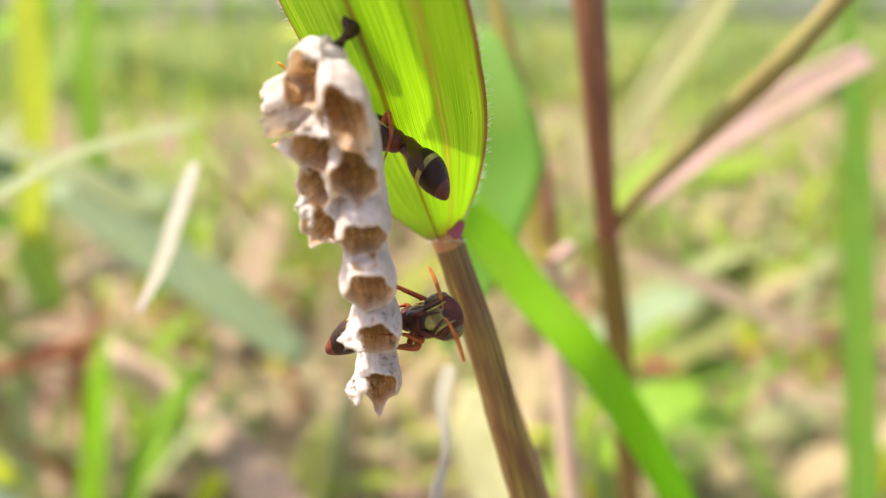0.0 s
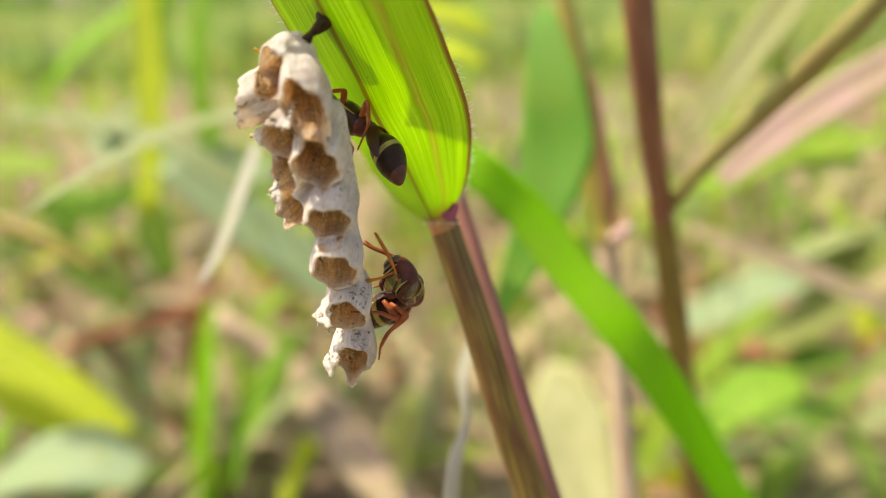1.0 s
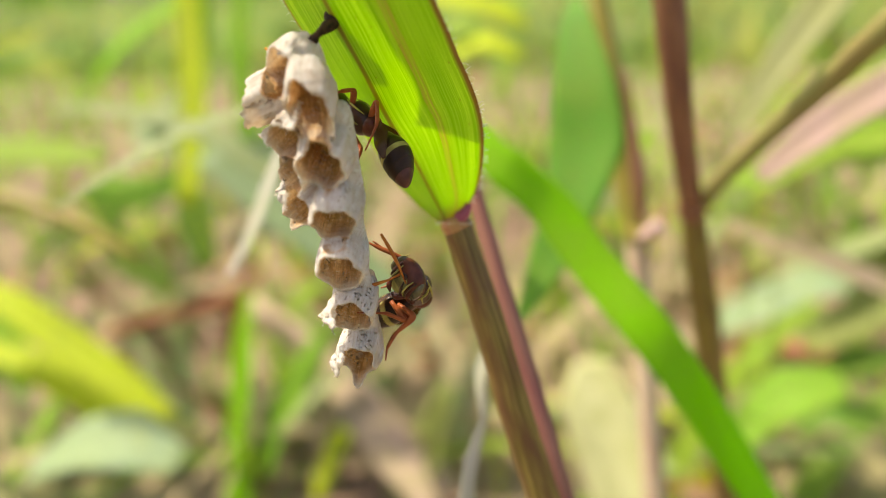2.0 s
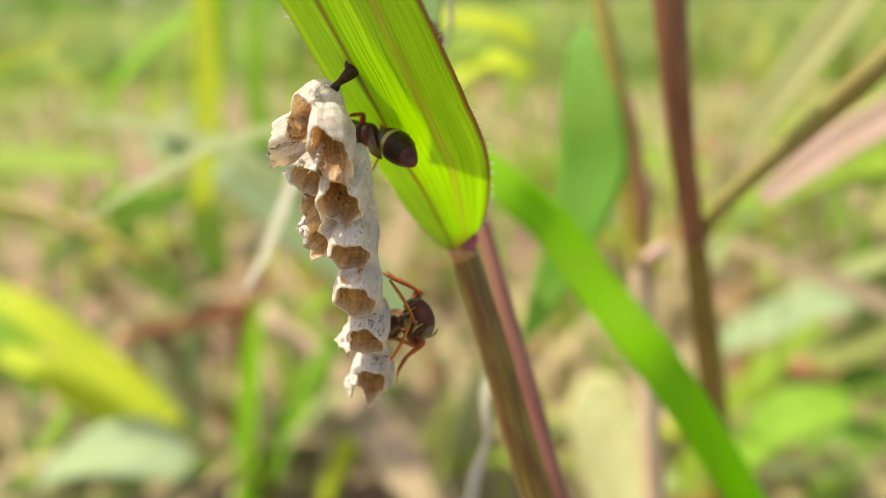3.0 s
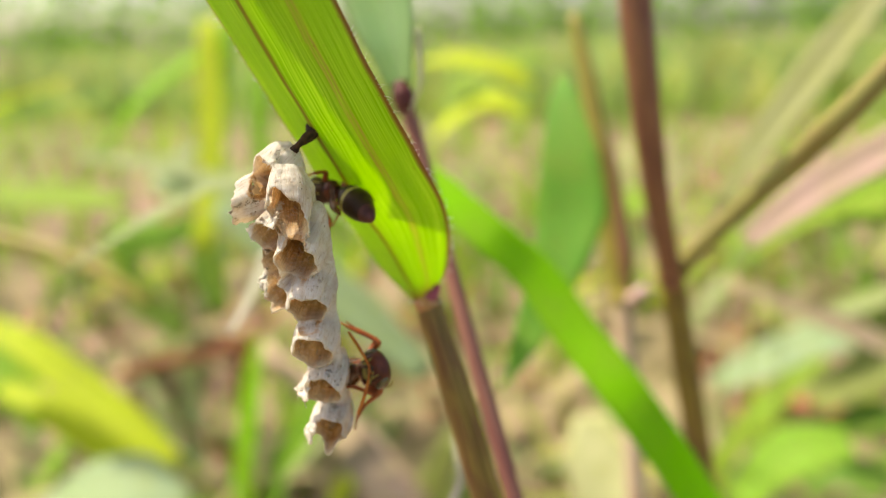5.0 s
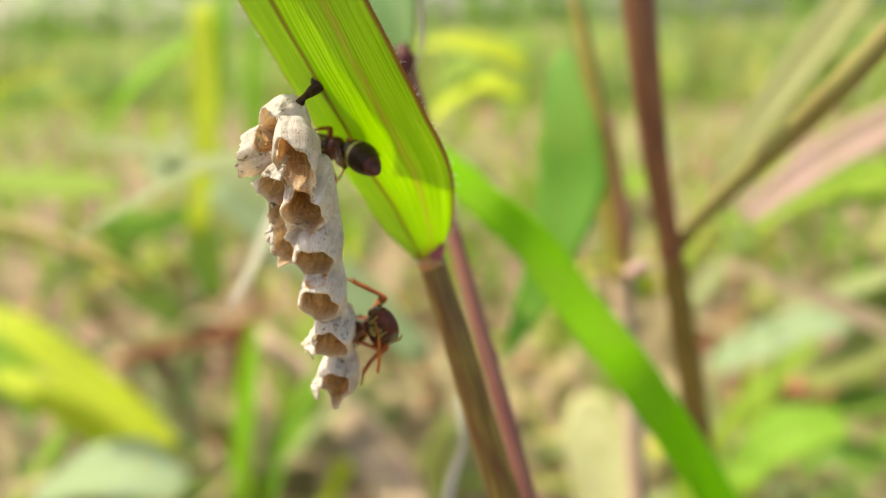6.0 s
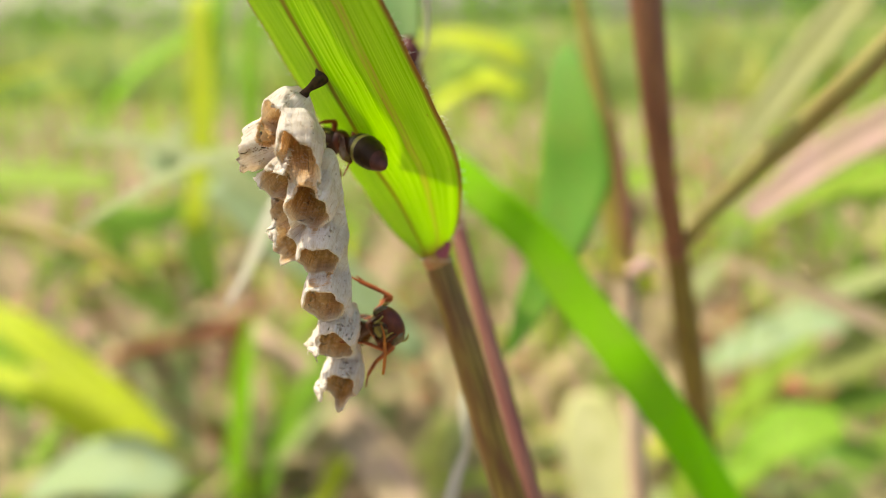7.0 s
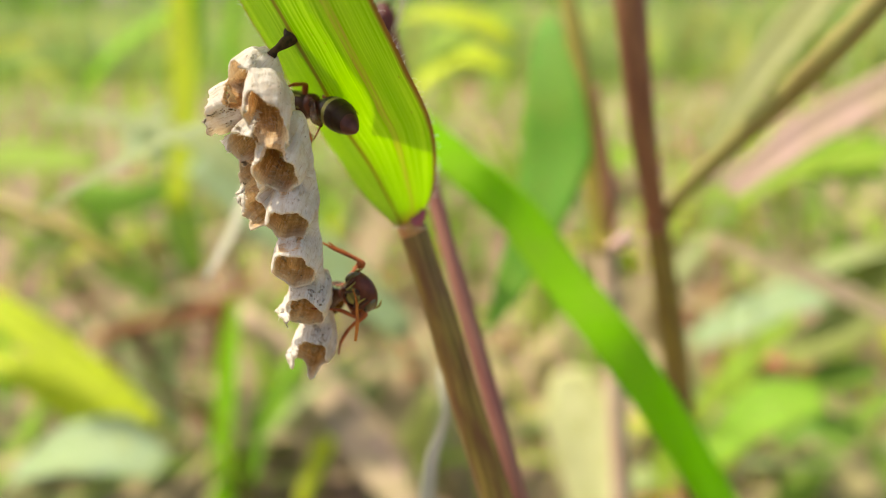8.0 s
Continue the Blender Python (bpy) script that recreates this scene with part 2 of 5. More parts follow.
M_LITTER = plain_leaf("dry_litter_blade", (0.29, 0.20, 0.145), (0.37, 0.265, 0.195), (0.34, 0.24, 0.17), 0.3, 0.85)
M_KHAKI = plain_leaf("khaki_blade", (0.31, 0.33, 0.15), (0.38, 0.39, 0.19), (0.42, 0.46, 0.17), 0.35)
M_PINKLEAF = plain_leaf("pink_blade", (0.54, 0.36, 0.32), (0.60, 0.43, 0.38), (0.58, 0.40, 0.35), 0.3)
M_YELLOW = plain_leaf("yellow_blade", (0.46, 0.58, 0.02), (0.56, 0.64, 0.03), (0.86, 0.98, 0.02), 0.42)
M_FRESH = plain_leaf("fresh_blade", (0.24, 0.46, 0.05), (0.34, 0.54, 0.09), (0.55, 0.90, 0.10), 0.6)
M_SAGE = plain_leaf("sage_blade", (0.30, 0.43, 0.28), (0.37, 0.49, 0.33), (0.45, 0.64, 0.37), 0.4)
M_LIME = plain_leaf("lime_blade", (0.22, 0.40, 0.03), (0.32, 0.48, 0.06), (0.42, 0.66, 0.07), 0.5)
M_MID = plain_leaf("meadow_blade", (0.10, 0.25, 0.03), (0.18, 0.34, 0.06), (0.28, 0.55, 0.07), 0.5)
M_OLIVELEAF = plain_leaf("olive_blade", (0.24, 0.30, 0.09), (0.33, 0.37, 0.15), (0.50, 0.55, 0.14), 0.5)
M_PALELIME = plain_leaf("pale_lime_blade", (0.70, 0.72, 0.40), (0.78, 0.78, 0.48), (0.85, 0.9, 0.45), 0.2)
M_REDTWIG = stem_material("dead_red_brown", (0.26, 0.085, 0.04), (0.34, 0.13, 0.06), (0.20, 0.065, 0.03), 0.8)
M_STRAWPINK = stem_material("dry_tan_pink", (0.55, 0.40, 0.28), (0.64, 0.49, 0.36), (0.48, 0.32, 0.20), 0.8)
M_BLEACH = plain_leaf("white_dry_blade", (0.54, 0.53, 0.51), (0.63, 0.61, 0.59), (0.62, 0.60, 0.58), 0.4, 0.7)
M_WHITE = plain_leaf("bleached_blade", (0.62, 0.59, 0.54), (0.70, 0.66, 0.60), (0.7, 0.66, 0.58), 0.4, 0.7)
M_FAR = plain_leaf("far_meadow_blade", (0.18, 0.30, 0.09), (0.26, 0.37, 0.13), (0.32, 0.50, 0.14), 0.45)
M_GROUND = ground_material()
M_SHELL = shell("wasp_brown_black", (0.022, 0.012, 0.008), (0.075, 0.030, 0.018), 0.33, 700.0, 0.2)
M_GASTER = shell("gaster_dark", (0.016, 0.008, 0.004), (0.042, 0.019, 0.009), 0.42, 500.0, 0.0)
M_TIP = shell("gaster_tip_purple", (0.055, 0.018, 0.014), (0.12, 0.040, 0.030), 0.38, 600.0, 0.1)
M_RED = shell("wasp_red_brown", (0.070, 0.018, 0.011), (0.13, 0.034, 0.018), 0.4, 800.0, 0.1)
M_YMARK = shell("wasp_yellow", (0.25, 0.21, 0.055), (0.40, 0.34, 0.10), 0.45, 1500.0)
M_LEG = shell("leg_orange_brown", (0.24, 0.055, 0.018), (0.36, 0.095, 0.028), 0.4, 900.0)
M_ANT = shell("antenna_orange", (0.34, 0.085, 0.015), (0.50, 0.16, 0.025), 0.45, 900.0)
M_EYE = shell("compound_eye", (0.045, 0.035, 0.018), (0.12, 0.095, 0.045), 0.2, 900.0, 0.4)
M_ANTBRIGHT = shell("antenna_bright_orange", (0.62, 0.26, 0.02), (0.78, 0.40, 0.05), 0.45, 900.0)
M_REDTIP = shell("gaster_tip_red", (0.10, 0.026, 0.018), (0.20, 0.05, 0.03), 0.4, 700.0)
M_FACE = shell("wasp_olive_face", (0.12, 0.095, 0.03), (0.25, 0.21, 0.075), 0.5, 1500.0)
M_HAIR = shell("leaf_hair", (0.75, 0.75, 0.65), (0.85, 0.82, 0.75), 0.5)


def wing_material():
    m, nt, p = material("wing_membrane")
    p.inputs["Base Color"].default_value = (0.32, 0.17, 0.05, 1)
    p.inputs["Roughness"].default_value = 0.25
    vein = ramp(nt, noise_tex(nt, coords(nt, (26, 3, 1), "UV"), 1.0, 1.0), [(0.42, (0.16, 0.08, 0.03)), (0.50, (0.03, 0.014, 0.008)), (0.58, (0.14, 0.07, 0.025))])
    nt.links.new(vein, p.inputs["Base Color"])
    clear = nt.nodes.new("ShaderNodeBsdfTransparent")
    clear.inputs[0].default_value = (0.60, 0.38, 0.18, 1)
    m2 = nt.nodes.new("ShaderNodeMixShader")
    m2.inputs[0].default_value = 0.5
    nt.links.new(p.outputs[0], m2.inputs[1])
    nt.links.new(clear.outputs[0], m2.inputs[2])
    nt.links.new(m2.outputs[0], nt.nodes["Material Output"].inputs[0])
    return m


M_WING = wing_material()


# ---- building helpers ----
def thing(name, base, label, category, group="", kind=""):
    ob = new(name)
    ob.empty_display_size = 0.005
    ob.location = base
    return tagged(ob, label, category, group, kind)


def part(name, bm, mat, parent=None, label="", smooth=True):
    """One mesh, given in world places (or in its thing's own space if that stands at the origin)."""
    me = bpy.data.meshes.new(name)
    shift, p = Vector(), parent
    while p is not None:
        shift += p.location
        p = p.parent
    bmesh.ops.recalc_face_normals(bm, faces=bm.faces[:])
    bmesh.ops.translate(bm, verts=bm.verts[:], vec=-shift)
    for f in bm.faces:
        f.smooth = smooth
    bm.to_mesh(me)
    bm.free()
    for m in mat if isinstance(mat, (list, tuple)) else [mat]:
        me.materials.append(m)
    ob = new(name, me)
    ob.parent = parent
    return tagged(ob, label)


def spline(points, n=8):
    """A smooth curve through the points."""
    p = [Vector(q) for q in points]
    e = [2 * p[0] - p[1], *p, 2 * p[-1] - p[-2]]
    out = []
    for i in range(len(p) - 1):
        a, b, c, d = e[i : i + 4]
        l = (c - b).length
        u = (c - a) * (l / max(l + (b - a).length, 1e-9))
        v = (d - b) * (l / max(l + (d - c).length, 1e-9))
        for k in range(n):
            s = k / n
            out.append(b * (2 * s**3 - 3 * s * s + 1) + u * (s**3 - 2 * s * s + s) + c * (3 * s * s - 2 * s**3) + v * (s**3 - s * s))
    return out + [p[-1]]


def along(values, count):
    return [float(v) for v in np.interp(np.linspace(0, 1, count), np.linspace(0, 1, len(values)), values)]


def tangents(pts):
    return [(pts[min(i + 1, len(pts) - 1)] - pts[max(i - 1, 0)]).normalized() for i in range(len(pts))]


def grid_faces(bm, rings, closed, uvs=None):
    lay = bm.loops.layers.uv.verify()
    n = len(rings[0])
    for i in range(len(rings) - 1):
        for j in range(n if closed else n - 1):
            k = (j + 1) % n
            f = bm.faces.new((rings[i][j], rings[i][k], rings[i + 1][k], rings[i + 1][j]))
            if uvs:
                for loop, (a, b) in zip(f.loops, ((i, j), (i, j + 1), (i + 1, j + 1), (i + 1, j))):
                    loop[lay].uv = uvs(a, b)


def tube(bm, pts, radii, n=10, cap=True, wobble=0.0, squash=None):
    """A round sweep along pts."""
    radii = along(radii, len(pts))
    tan, rings = tangents(pts), []
    ref = tan[0].orthogonal().normalized()
    length = [0.0]
    for a, b in zip(pts, pts[1:]):
        length.append(length[-1] + (b - a).length)
    for i, (p, t, r) in enumerate(zip(pts, tan, radii)):
        ref = (ref - t * ref.dot(t)).normalized()
        side = t.cross(ref)
        ring = []
        for j in range(n):
            a = 2 * math.pi * j / n
            k = r * (1 + wobble * noise.noise(p * 900 + Vector((math.cos(a), math.sin(a), 0)) * 0.7))
            ring.append(bm.verts.new(p + ref * math.cos(a) * k + side * math.sin(a) * k))
        rings.append(ring)
    grid_faces(bm, rings, True, lambda i, j: (j / n, length[i] * 8))
    if cap:
        bm.faces.new(rings[0][::-1])
        bm.faces.new(rings[-1])
    return bm


def ribbon(bm, pts, widths, normal, fold=0.15, thick=0.00018, n=6, twist=0.0):
    """A grass blade: its half sections rise to both sides of the midrib; a closed thin body with UVs across and along."""
    widths = along(widths, len(pts))
    tan, length = tangents(pts), [0.0]
    for a, b in zip(pts, pts[1:]):
        length.append(length[-1] + (b - a).length)
    top, bottom = [], []
    for i, (p, t, w) in enumerate(zip(pts, tan, widths)):
        up = (normal - t * normal.dot(t)).normalized()
        up.rotate(Matrix.Rotation(twist * i / len(pts), 3, t))
        side = t.cross(up)
        rt, rb = [], []
        for j in range(n + 1):
            s = 2 * j / n - 1
            q = p + side * s * w / 2 + up * (abs(s) ** 1.4) * fold * w / 2
            e = thick * (1.0 - 0.7 * abs(s)) + (thick * 1.2 if abs(s) < 0.01 else 0)
            rt.append(bm.verts.new(q + up * thick * 0.4))
            rb.append(bm.verts.new(q - up * e))
        top.append(rt)
        bottom.append(rb[::-1])
    rings = [a + b for a, b in zip(top, bottom)]
    m = n + 1
    grid_faces(bm, rings, True, lambda i, j: ((j / n if j <= n else (2 * m - 1 - j) / n), length[i]))
    bm.faces.new(rings[0][::-1])
    bm.faces.new(rings[-1])
    return bm


def ellipsoid(bm, centre, axes, u=14, v=10, shape=None):
    """An ellipsoid from three half-axis vectors; shape(along the first axis, -1 to 1) scales its section."""
    ax, ay, az = [Vector(a) for a in axes]
    rings = []
    for i in range(1, v):
        th = math.pi * i / v
        x = -math.cos(th)
        k = math.sin(th) * (shape(x) if shape else 1)
        rings.append([bm.verts.new(centre + ax * x + ay * k * math.cos(2 * math.pi * j / u) + az * k * math.sin(2 * math.pi * j / u)) for j in range(u)])
    grid_faces(bm, rings, True, lambda i, j: (j / u, i / v))
    a, b = bm.verts.new(centre - ax), bm.verts.new(centre + ax)
    for j in range(u):
        bm.faces.new((a, rings[0][(j + 1) % u], rings[0][j]))
        bm.faces.new((b, rings[-1][j], rings[-1][(j + 1) % u]))
    return bm


# ---- ground and distance ----
def build_ground():
    bm = bmesh.new()
    r, n = 60.0, 48
    edges = [0.0] + [0.25 * 1.25**k for k in range(26)]
    rings = []
    for d in edges[1:]:
        rings.append([bm.verts.new((d * math.cos(2 * math.pi * j / n), d * math.sin(2 * math.pi * j / n), 0.02 * noise.noise(Vector((d * math.cos(2 * math.pi * j / n) * 3, d * math.sin(2 * math.pi * j / n) * 3, 0))))) for j in range(n)])
    centre = bm.verts.new((0, 0, 0))
    for j in range(n):
        bm.faces.new((centre, rings[0][j], rings[0][(j + 1) % n]))
    grid_faces(bm, rings, True)
    tagged(part("ground", bm, M_GROUND), "brown meadow soil with dry litter and green patches", "ground", kind="structure")


build_ground()


def blade_field(name, count, seed, area, height, width, mat, lean=0.5, label="", around=False):
    """Countless blades of grass, one object."""
    rng = np.random.default_rng(seed)
    verts, faces, uvs = [], [], []
    made = 0
    while made < count:
        x, y = rng.uniform(area[0], area[1]), area[2] + (area[3] - area[2]) * (rng.uniform() if around else rng.uniform() ** 1.6)
        ahead = abs(x) < 0.35 + y * 0.9
        if (around and (ahead or math.hypot(x, y) < 0.5)) or (not around and not ahead):
            continue
        made += 1
        h, w = rng.uniform(*height), rng.uniform(*width)
        az, tip = rng.uniform(0, 2 * math.pi), rng.uniform(0.1, lean) * h
        face = az + rng.normal(0, 0.6)
        sx, sy = -math.sin(face) * w / 2, math.cos(face) * w / 2
        k0 = len(verts)
        for i in range(6):
            s = i / 5
            k = 1.0 - s**2.2 * 0.95
            cx, cy, cz = x + math.cos(az) * tip * s**1.8, y + math.sin(az) * tip * s**1.8, h * (s - 0.35 * (tip / h) * s**2.5) - 0.01
            verts.append((cx - sx * k, cy - sy * k, cz))
            verts.append((cx + sx * k, cy + sy * k, cz))
        for i in range(5):
            a = k0 + 2 * i
            faces.append((a, a + 1, a + 3, a + 2))
            uvs += [(0, i * h / 5), (1, i * h / 5), (1, (i + 1) * h / 5), (0, (i + 1) * h / 5)]
    me = bpy.data.meshes.new(name)
    me.from_pydata(verts, [], faces)
    lay = me.uv_layers.new(name="UVMap")
    lay.data.foreach_set("uv", np.array(uvs, "f").ravel())
    me.materials.append(mat)
    me.polygons.foreach_set("use_smooth", [True] * len(faces))
    tagged(new(name, me), label, "grass", kind="stuff")


blade_field("meadow_grass", 420, 3, (-3.0, 3.0, 0.8, 3.2), (0.08, 0.28), (0.008, 0.022), M_MID, 1.3, "mid-green meadow grass behind the nest")
blade_field("lime_grass", 520, 4, (-3.0, 3.0, 0.8, 3.5), (0.08, 0.30), (0.008, 0.026), M_LIME, 1.3, "sunlit yellow-green meadow grass")
blade_field("pale_grass", 160, 14, (-3.0, 3.0, 0.9, 3.2), (0.08, 0.26), (0.008, 0.024), M_PALE, 1.5, "pale sage-green meadow grass")
blade_field("dry_grass", 900, 5, (-3.0, 3.0, 0.65, 3.2), (0.03, 0.16), (0.005, 0.014), M_LITTER, 1.8, "dry straw-coloured grass litter on the soil")
blade_field("dead_grass", 500, 15, (-3.0, 3.0, 0.65, 3.0), (0.03, 0.12), (0.006, 0.016), M_REDTWIG, 1.8, "dead brown grass litter on the soil")
for k, (nm, mat, lab) in enumerate((("near_green_grass", M_MID, "mid-green grass leaves close to the soil"), ("near_lime_grass", M_LIME, "lime-green grass leaves close to the soil"), ("near_pale_grass", M_PALE, "pale grass leaves close to the soil"),
                                    ("near_straw", M_STRAW, "pale dry straw close to the soil"), ("near_dead_grass", M_REDTWIG, "brown dead grass close to the soil"), ("near_yellow_grass", M_YELLOW, "yellow-green grass leaves close to the soil"))):
    blade_field(nm, (95, 90, 100, 310, 40, 40)[k], 30 + k, (-0.8, 0.8, 0.40, 1.4), (0.05, 0.17), (0.014, 0.036), mat, 1.7, lab)
blade_field("far_grass", 3500, 6, (-14.0, 14.0, 3.0, 14.0), (0.15, 0.45), (0.03, 0.07), M_FAR, 1.0, "far pale green grass of the meadow")
blade_field("far_pale_grass", 2500, 16, (-14.0, 14.0, 3.0, 14.0), (0.15, 0.40), (0.03, 0.08), M_OLIVELEAF, 1.0, "far khaki grass of the meadow")

for k, (nm, mat, n, lab) in enumerate((("side_green_grass", M_MID, 3200, "mid-green meadow grass all round the nest"), ("side_lime_grass", M_LIME, 2600, "yellow-green meadow grass all round the nest"),
                                       ("side_pale_grass", M_PALE, 900, "pale meadow grass all round the nest"), ("side_straw", M_STRAW, 2600, "dry straw litter all round the nest"))):
    blade_field(nm, n, 50 + k, (-7.0, 7.0, -6.0, 7.0), (0.05, 0.26), (0.012, 0.04), mat, 1.5, lab, True)


def build_hedge():
    rng = np.random.default_rng(8)
    verts, faces = [], []
    for _ in range(5000):
        x = rng.uniform(-30, 30)
        y, z = rng.normal(24, 1.2), abs(rng.normal(0.0, 1.9)) * (1.2 + 0.5 * math.sin(x * 0.7) + 0.3 * math.sin(x * 1.9))
        s = rng.uniform(0.15, 0.4)
        a, b = rng.normal(size=3), rng.normal(size=3)
        a, b = a / np.linalg.norm(a) * s, b / np.linalg.norm(b) * s * 0.5
        k = len(verts)
        c = np.array((x, y, z))
        verts += [tuple(c - a), tuple(c + b), tuple(c + a), tuple(c - b)]
        faces.append((k, k + 1, k + 2, k + 3))
    me = bpy.data.meshes.new("far_shrubs")
    me.from_pydata(verts, [], faces)
    me.materials.append(M_MID)
    tagged(new("far_shrubs", me), "far green shrubs at the edge of the meadow", "shrubs", kind="stuff")


build_hedge()


# ---- plants behind the nest ----
def grass_blade(name, pts, widths, normal, mat, label, fold=0.15, n=8, twist=0.0, world_space=False, hang=True):
    line = spline(pts if world_space else [S(*p) for p in pts], n)
    base = min((line[0], line[-1]), key=lambda q: q.z).copy()
    t = thing(name, base, label, "grass")
    bm = ribbon(bmesh.new(), line, widths, normal, fold, twist=twist)
    part("blade", bm, mat, t)
    if hang and base.z > 0.02:
        top = max((line[0], line[-1]), key=lambda q: q.z)
        foot = Vector((top.x - 0.02, top.y + 0.40, -0.005))
        part("stalk", tube(bmesh.new(), spline([top, top.lerp(foot, 0.45) + Vector((0, 0, 0.05)), foot], 6), [0.0003, 0.0005, 0.0008], 6), M_OLIVE, t)
    return t


def to_ground(p, q, spread=1.0):
    """A point on the soil under the line that leads from p down through q."""
    a, b = S(*p), S(*q)
    d = b - a
    k = -b.z / d.z if d.z < -1e-4 else 0
    foot = b + d * k * spread
    foot.z = -0.005
    return foot


VIEW = SD(0, -1, 0.1)
X1 = [(-30, 168, 36), (-3.0, 158, 14.3), (8.4, 162, 4.6), (18.8, 161, -8.4), (32.5, 158, -23.9), (44.8, 165, -40.9), (56.5, 175, -59.1)]
line = spline([S(*p) for p in X1] + [to_ground(X1[-2], X1[-1])], 8)
t = thing("broad_grass", line[-1].copy(), "bright green grass blade slanting behind the nest stem", "grass")
part("blade", ribbon(bmesh.new(), line, [0.0062, 0.0078, 0.0087, 0.0087, 0.0083, 0.0080, 0.0067], SD(0.3, -0.85, 0.35), 0.06), M_BRIGHT, t)

X2 = [(11.2, 193, 61), (12, 188, 54), (14.6, 182, 36), (16.2, 180, 20.6), (12.9, 178, 5.6), (5.5, 178, -14.2), (0.2, 176, -26)]
grass_blade("broad_grass_leaf", X2, [0.001, 0.006, 0.0125, 0.0155, 0.0115, 0.0065, 0.0006], SD(-0.35, -0.9, 0.25), M_DEEP, "deep green pointed grass leaf crossing another blade", 0.12)


def stalk_thing(name, sections, label, foot_from=None):
    """A standing stalk: sections of (points, radii, material, part name)."""
    lines = []
    for pts, radii, mat, pname in sections:
        lines.append(([q if isinstance(q, Vector) else S(*q) for q in pts], radii, mat, pname))
    base = min((q for l in lines for q in l[0]), key=lambda q: q.z).copy()
    t = thing(name, base, label, "stalk")
    for pts, radii, mat, pname in lines:
        part(pname, tube(bmesh.new(), spline(pts, 6), radii, 12), mat, t)
    return t


STALK = [(26, 142, 92), (30.2, 148.3, 58.1), (34, 156.8, 35.4), (36.5, 163.8, 23.5), (41.2, 177.8, 6.6), (42.9, 183.2, 0.8), (47.5, 193, -19.5), (54.6, 214, -47.2)]
foot = to_ground(STALK[-2], STALK[-1])
BRANCH = [(42.6, 182, 2), (46.6, 174.2, 11.1), (55.2, 165.3, 21.6), (63.8, 155.3, 31.2), (70, 144, 39.1), (80, 136, 52)]
stalk_thing("brown_stalk", [
    (STALK[:5], [0.0030, 0.0028, 0.0025, 0.0023, 0.0021], M_BROWN_STALK, "upper_culm"),
    ([(41.0, 177.4, 8.0), (41.6, 179, 5.2), (42.2, 181, 3)], [0.0021, 0.0027, 0.0021], M_BROWN_STALK, "node"),
    (STALK[4:] + [foot], [0.0021, 0.0024, 0.0028, 0.0029, 0.0029], M_OLIVE_BROWN, "lower_culm"),
    (BRANCH, [0.0010, 0.0015, 0.0018, 0.0020, 0.0020, 0.0016], M_SHOOT, "side_shoot"),
], "thick red-brown grass stalk with an olive lower half")
DRY_SHOOT = [(70.2, 300.0, 35.0), (86.6, 300.0, 61.8), (100.7, 300.0, 82.3), (116.5, 300.0, 105.6), (128.0, 300.0, 123.0)]
grass_blade("khaki_grass_leaf", DRY_SHOOT, [0.004, 0.0105, 0.0125, 0.012, 0.008], SD(-0.3, -0.9, 0.4), M_KHAKI, "pale khaki dry grass leaf beside a shoot", 0.25)

THIN = [(12.8, 208, 83.1), (18.2, 208, 62.5), (23.4, 208, 36.9), (27.6, 208, 11.6), (30.6, 208, -1.8), (33.1, 208, -25.2), (35.6, 208, -48.6)]
stalk_thing("olive_stalk", [
    (THIN[:5], [0.0012, 0.0021, 0.0026, 0.0028, 0.0028], M_OLIVE, "upper_culm"),
    ([(30.2, 207.5, 0.4), (30.7, 207.5, -2), (31.1, 207.5, -4.4)], [0.0026, 0.0030, 0.0026], M_OLIVE, "node"),
    (THIN[4:] + [to_ground(THIN[-2], THIN[-1])], [0.0026, 0.0024, 0.0024, 0.003], M_TAN, "lower_culm"),
    ([(30.8, 207, -1), (31.0, 205, 10), (28.5, 204, 26), (25.5, 203, 44)], [0.0014, 0.0018, 0.0011, 0.0004], M_MAROON, "side_shoot"),
    ([(30.9, 206, -3), (33.5, 203, -2), (36.3, 200, 0.6)], [0.0010, 0.0015, 0.0016], M_PINKBUD, "pink_bud"),
], "thin olive-brown grass stalk with a maroon side shoot")

PINKL = [(73.9, 260.0, 17.4), (88.7, 260.0, 30.9), (106.3, 260.0, 43.8), (130.1, 260.0, 57.9), (156.2, 260.0, 71.7)]
grass_blade("pink_grass_leaf", PINKL, [0.005, 0.0095, 0.0105, 0.0105, 0.008], SD(-0.2, -1, 0.3), M_PINKLEAF, "dry pinkish grass leaf", 0.2)
WHITE = [(-64.5, 150, -13.5), (-62, 156, -5), (-61, 163, 6), (-60, 172, 21)]
grass_blade("white_grass_leaf", WHITE, [0.0012, 0.0042, 0.005, 0.0035], SD(-0.55, -0.7, 0.5), M_BLEACH, "bleached white dry grass leaf hanging down", 0.3)
PALE = [(-107, 145, 1), (-104, 170, 14), (-96, 190, 26), (-70, 205, 36)]
grass_blade("pale_grass_leaf", PALE, [0.001, 0.006, 0.0085, 0.008], SD(-0.2, -0.6, 1), M_PALE, "pale grey-green grass leaf lit from above", 0.15)
CURL = [(1.6, 122, -20), (0.5, 121, -26), (0.9, 120, -33), (-0.3, 119, -40), (-1.0, 118, -48)]
grass_blade("curled_dry_grass", CURL + [(-4, 116, -80)], [0.0018, 0.0036, 0.0026, 0.0036, 0.0030, 0.0032], SD(-0.6, -0.8, 0.4), M_BLEACH, "thin curled white dry grass leaf", 0.4, twist=2.0)


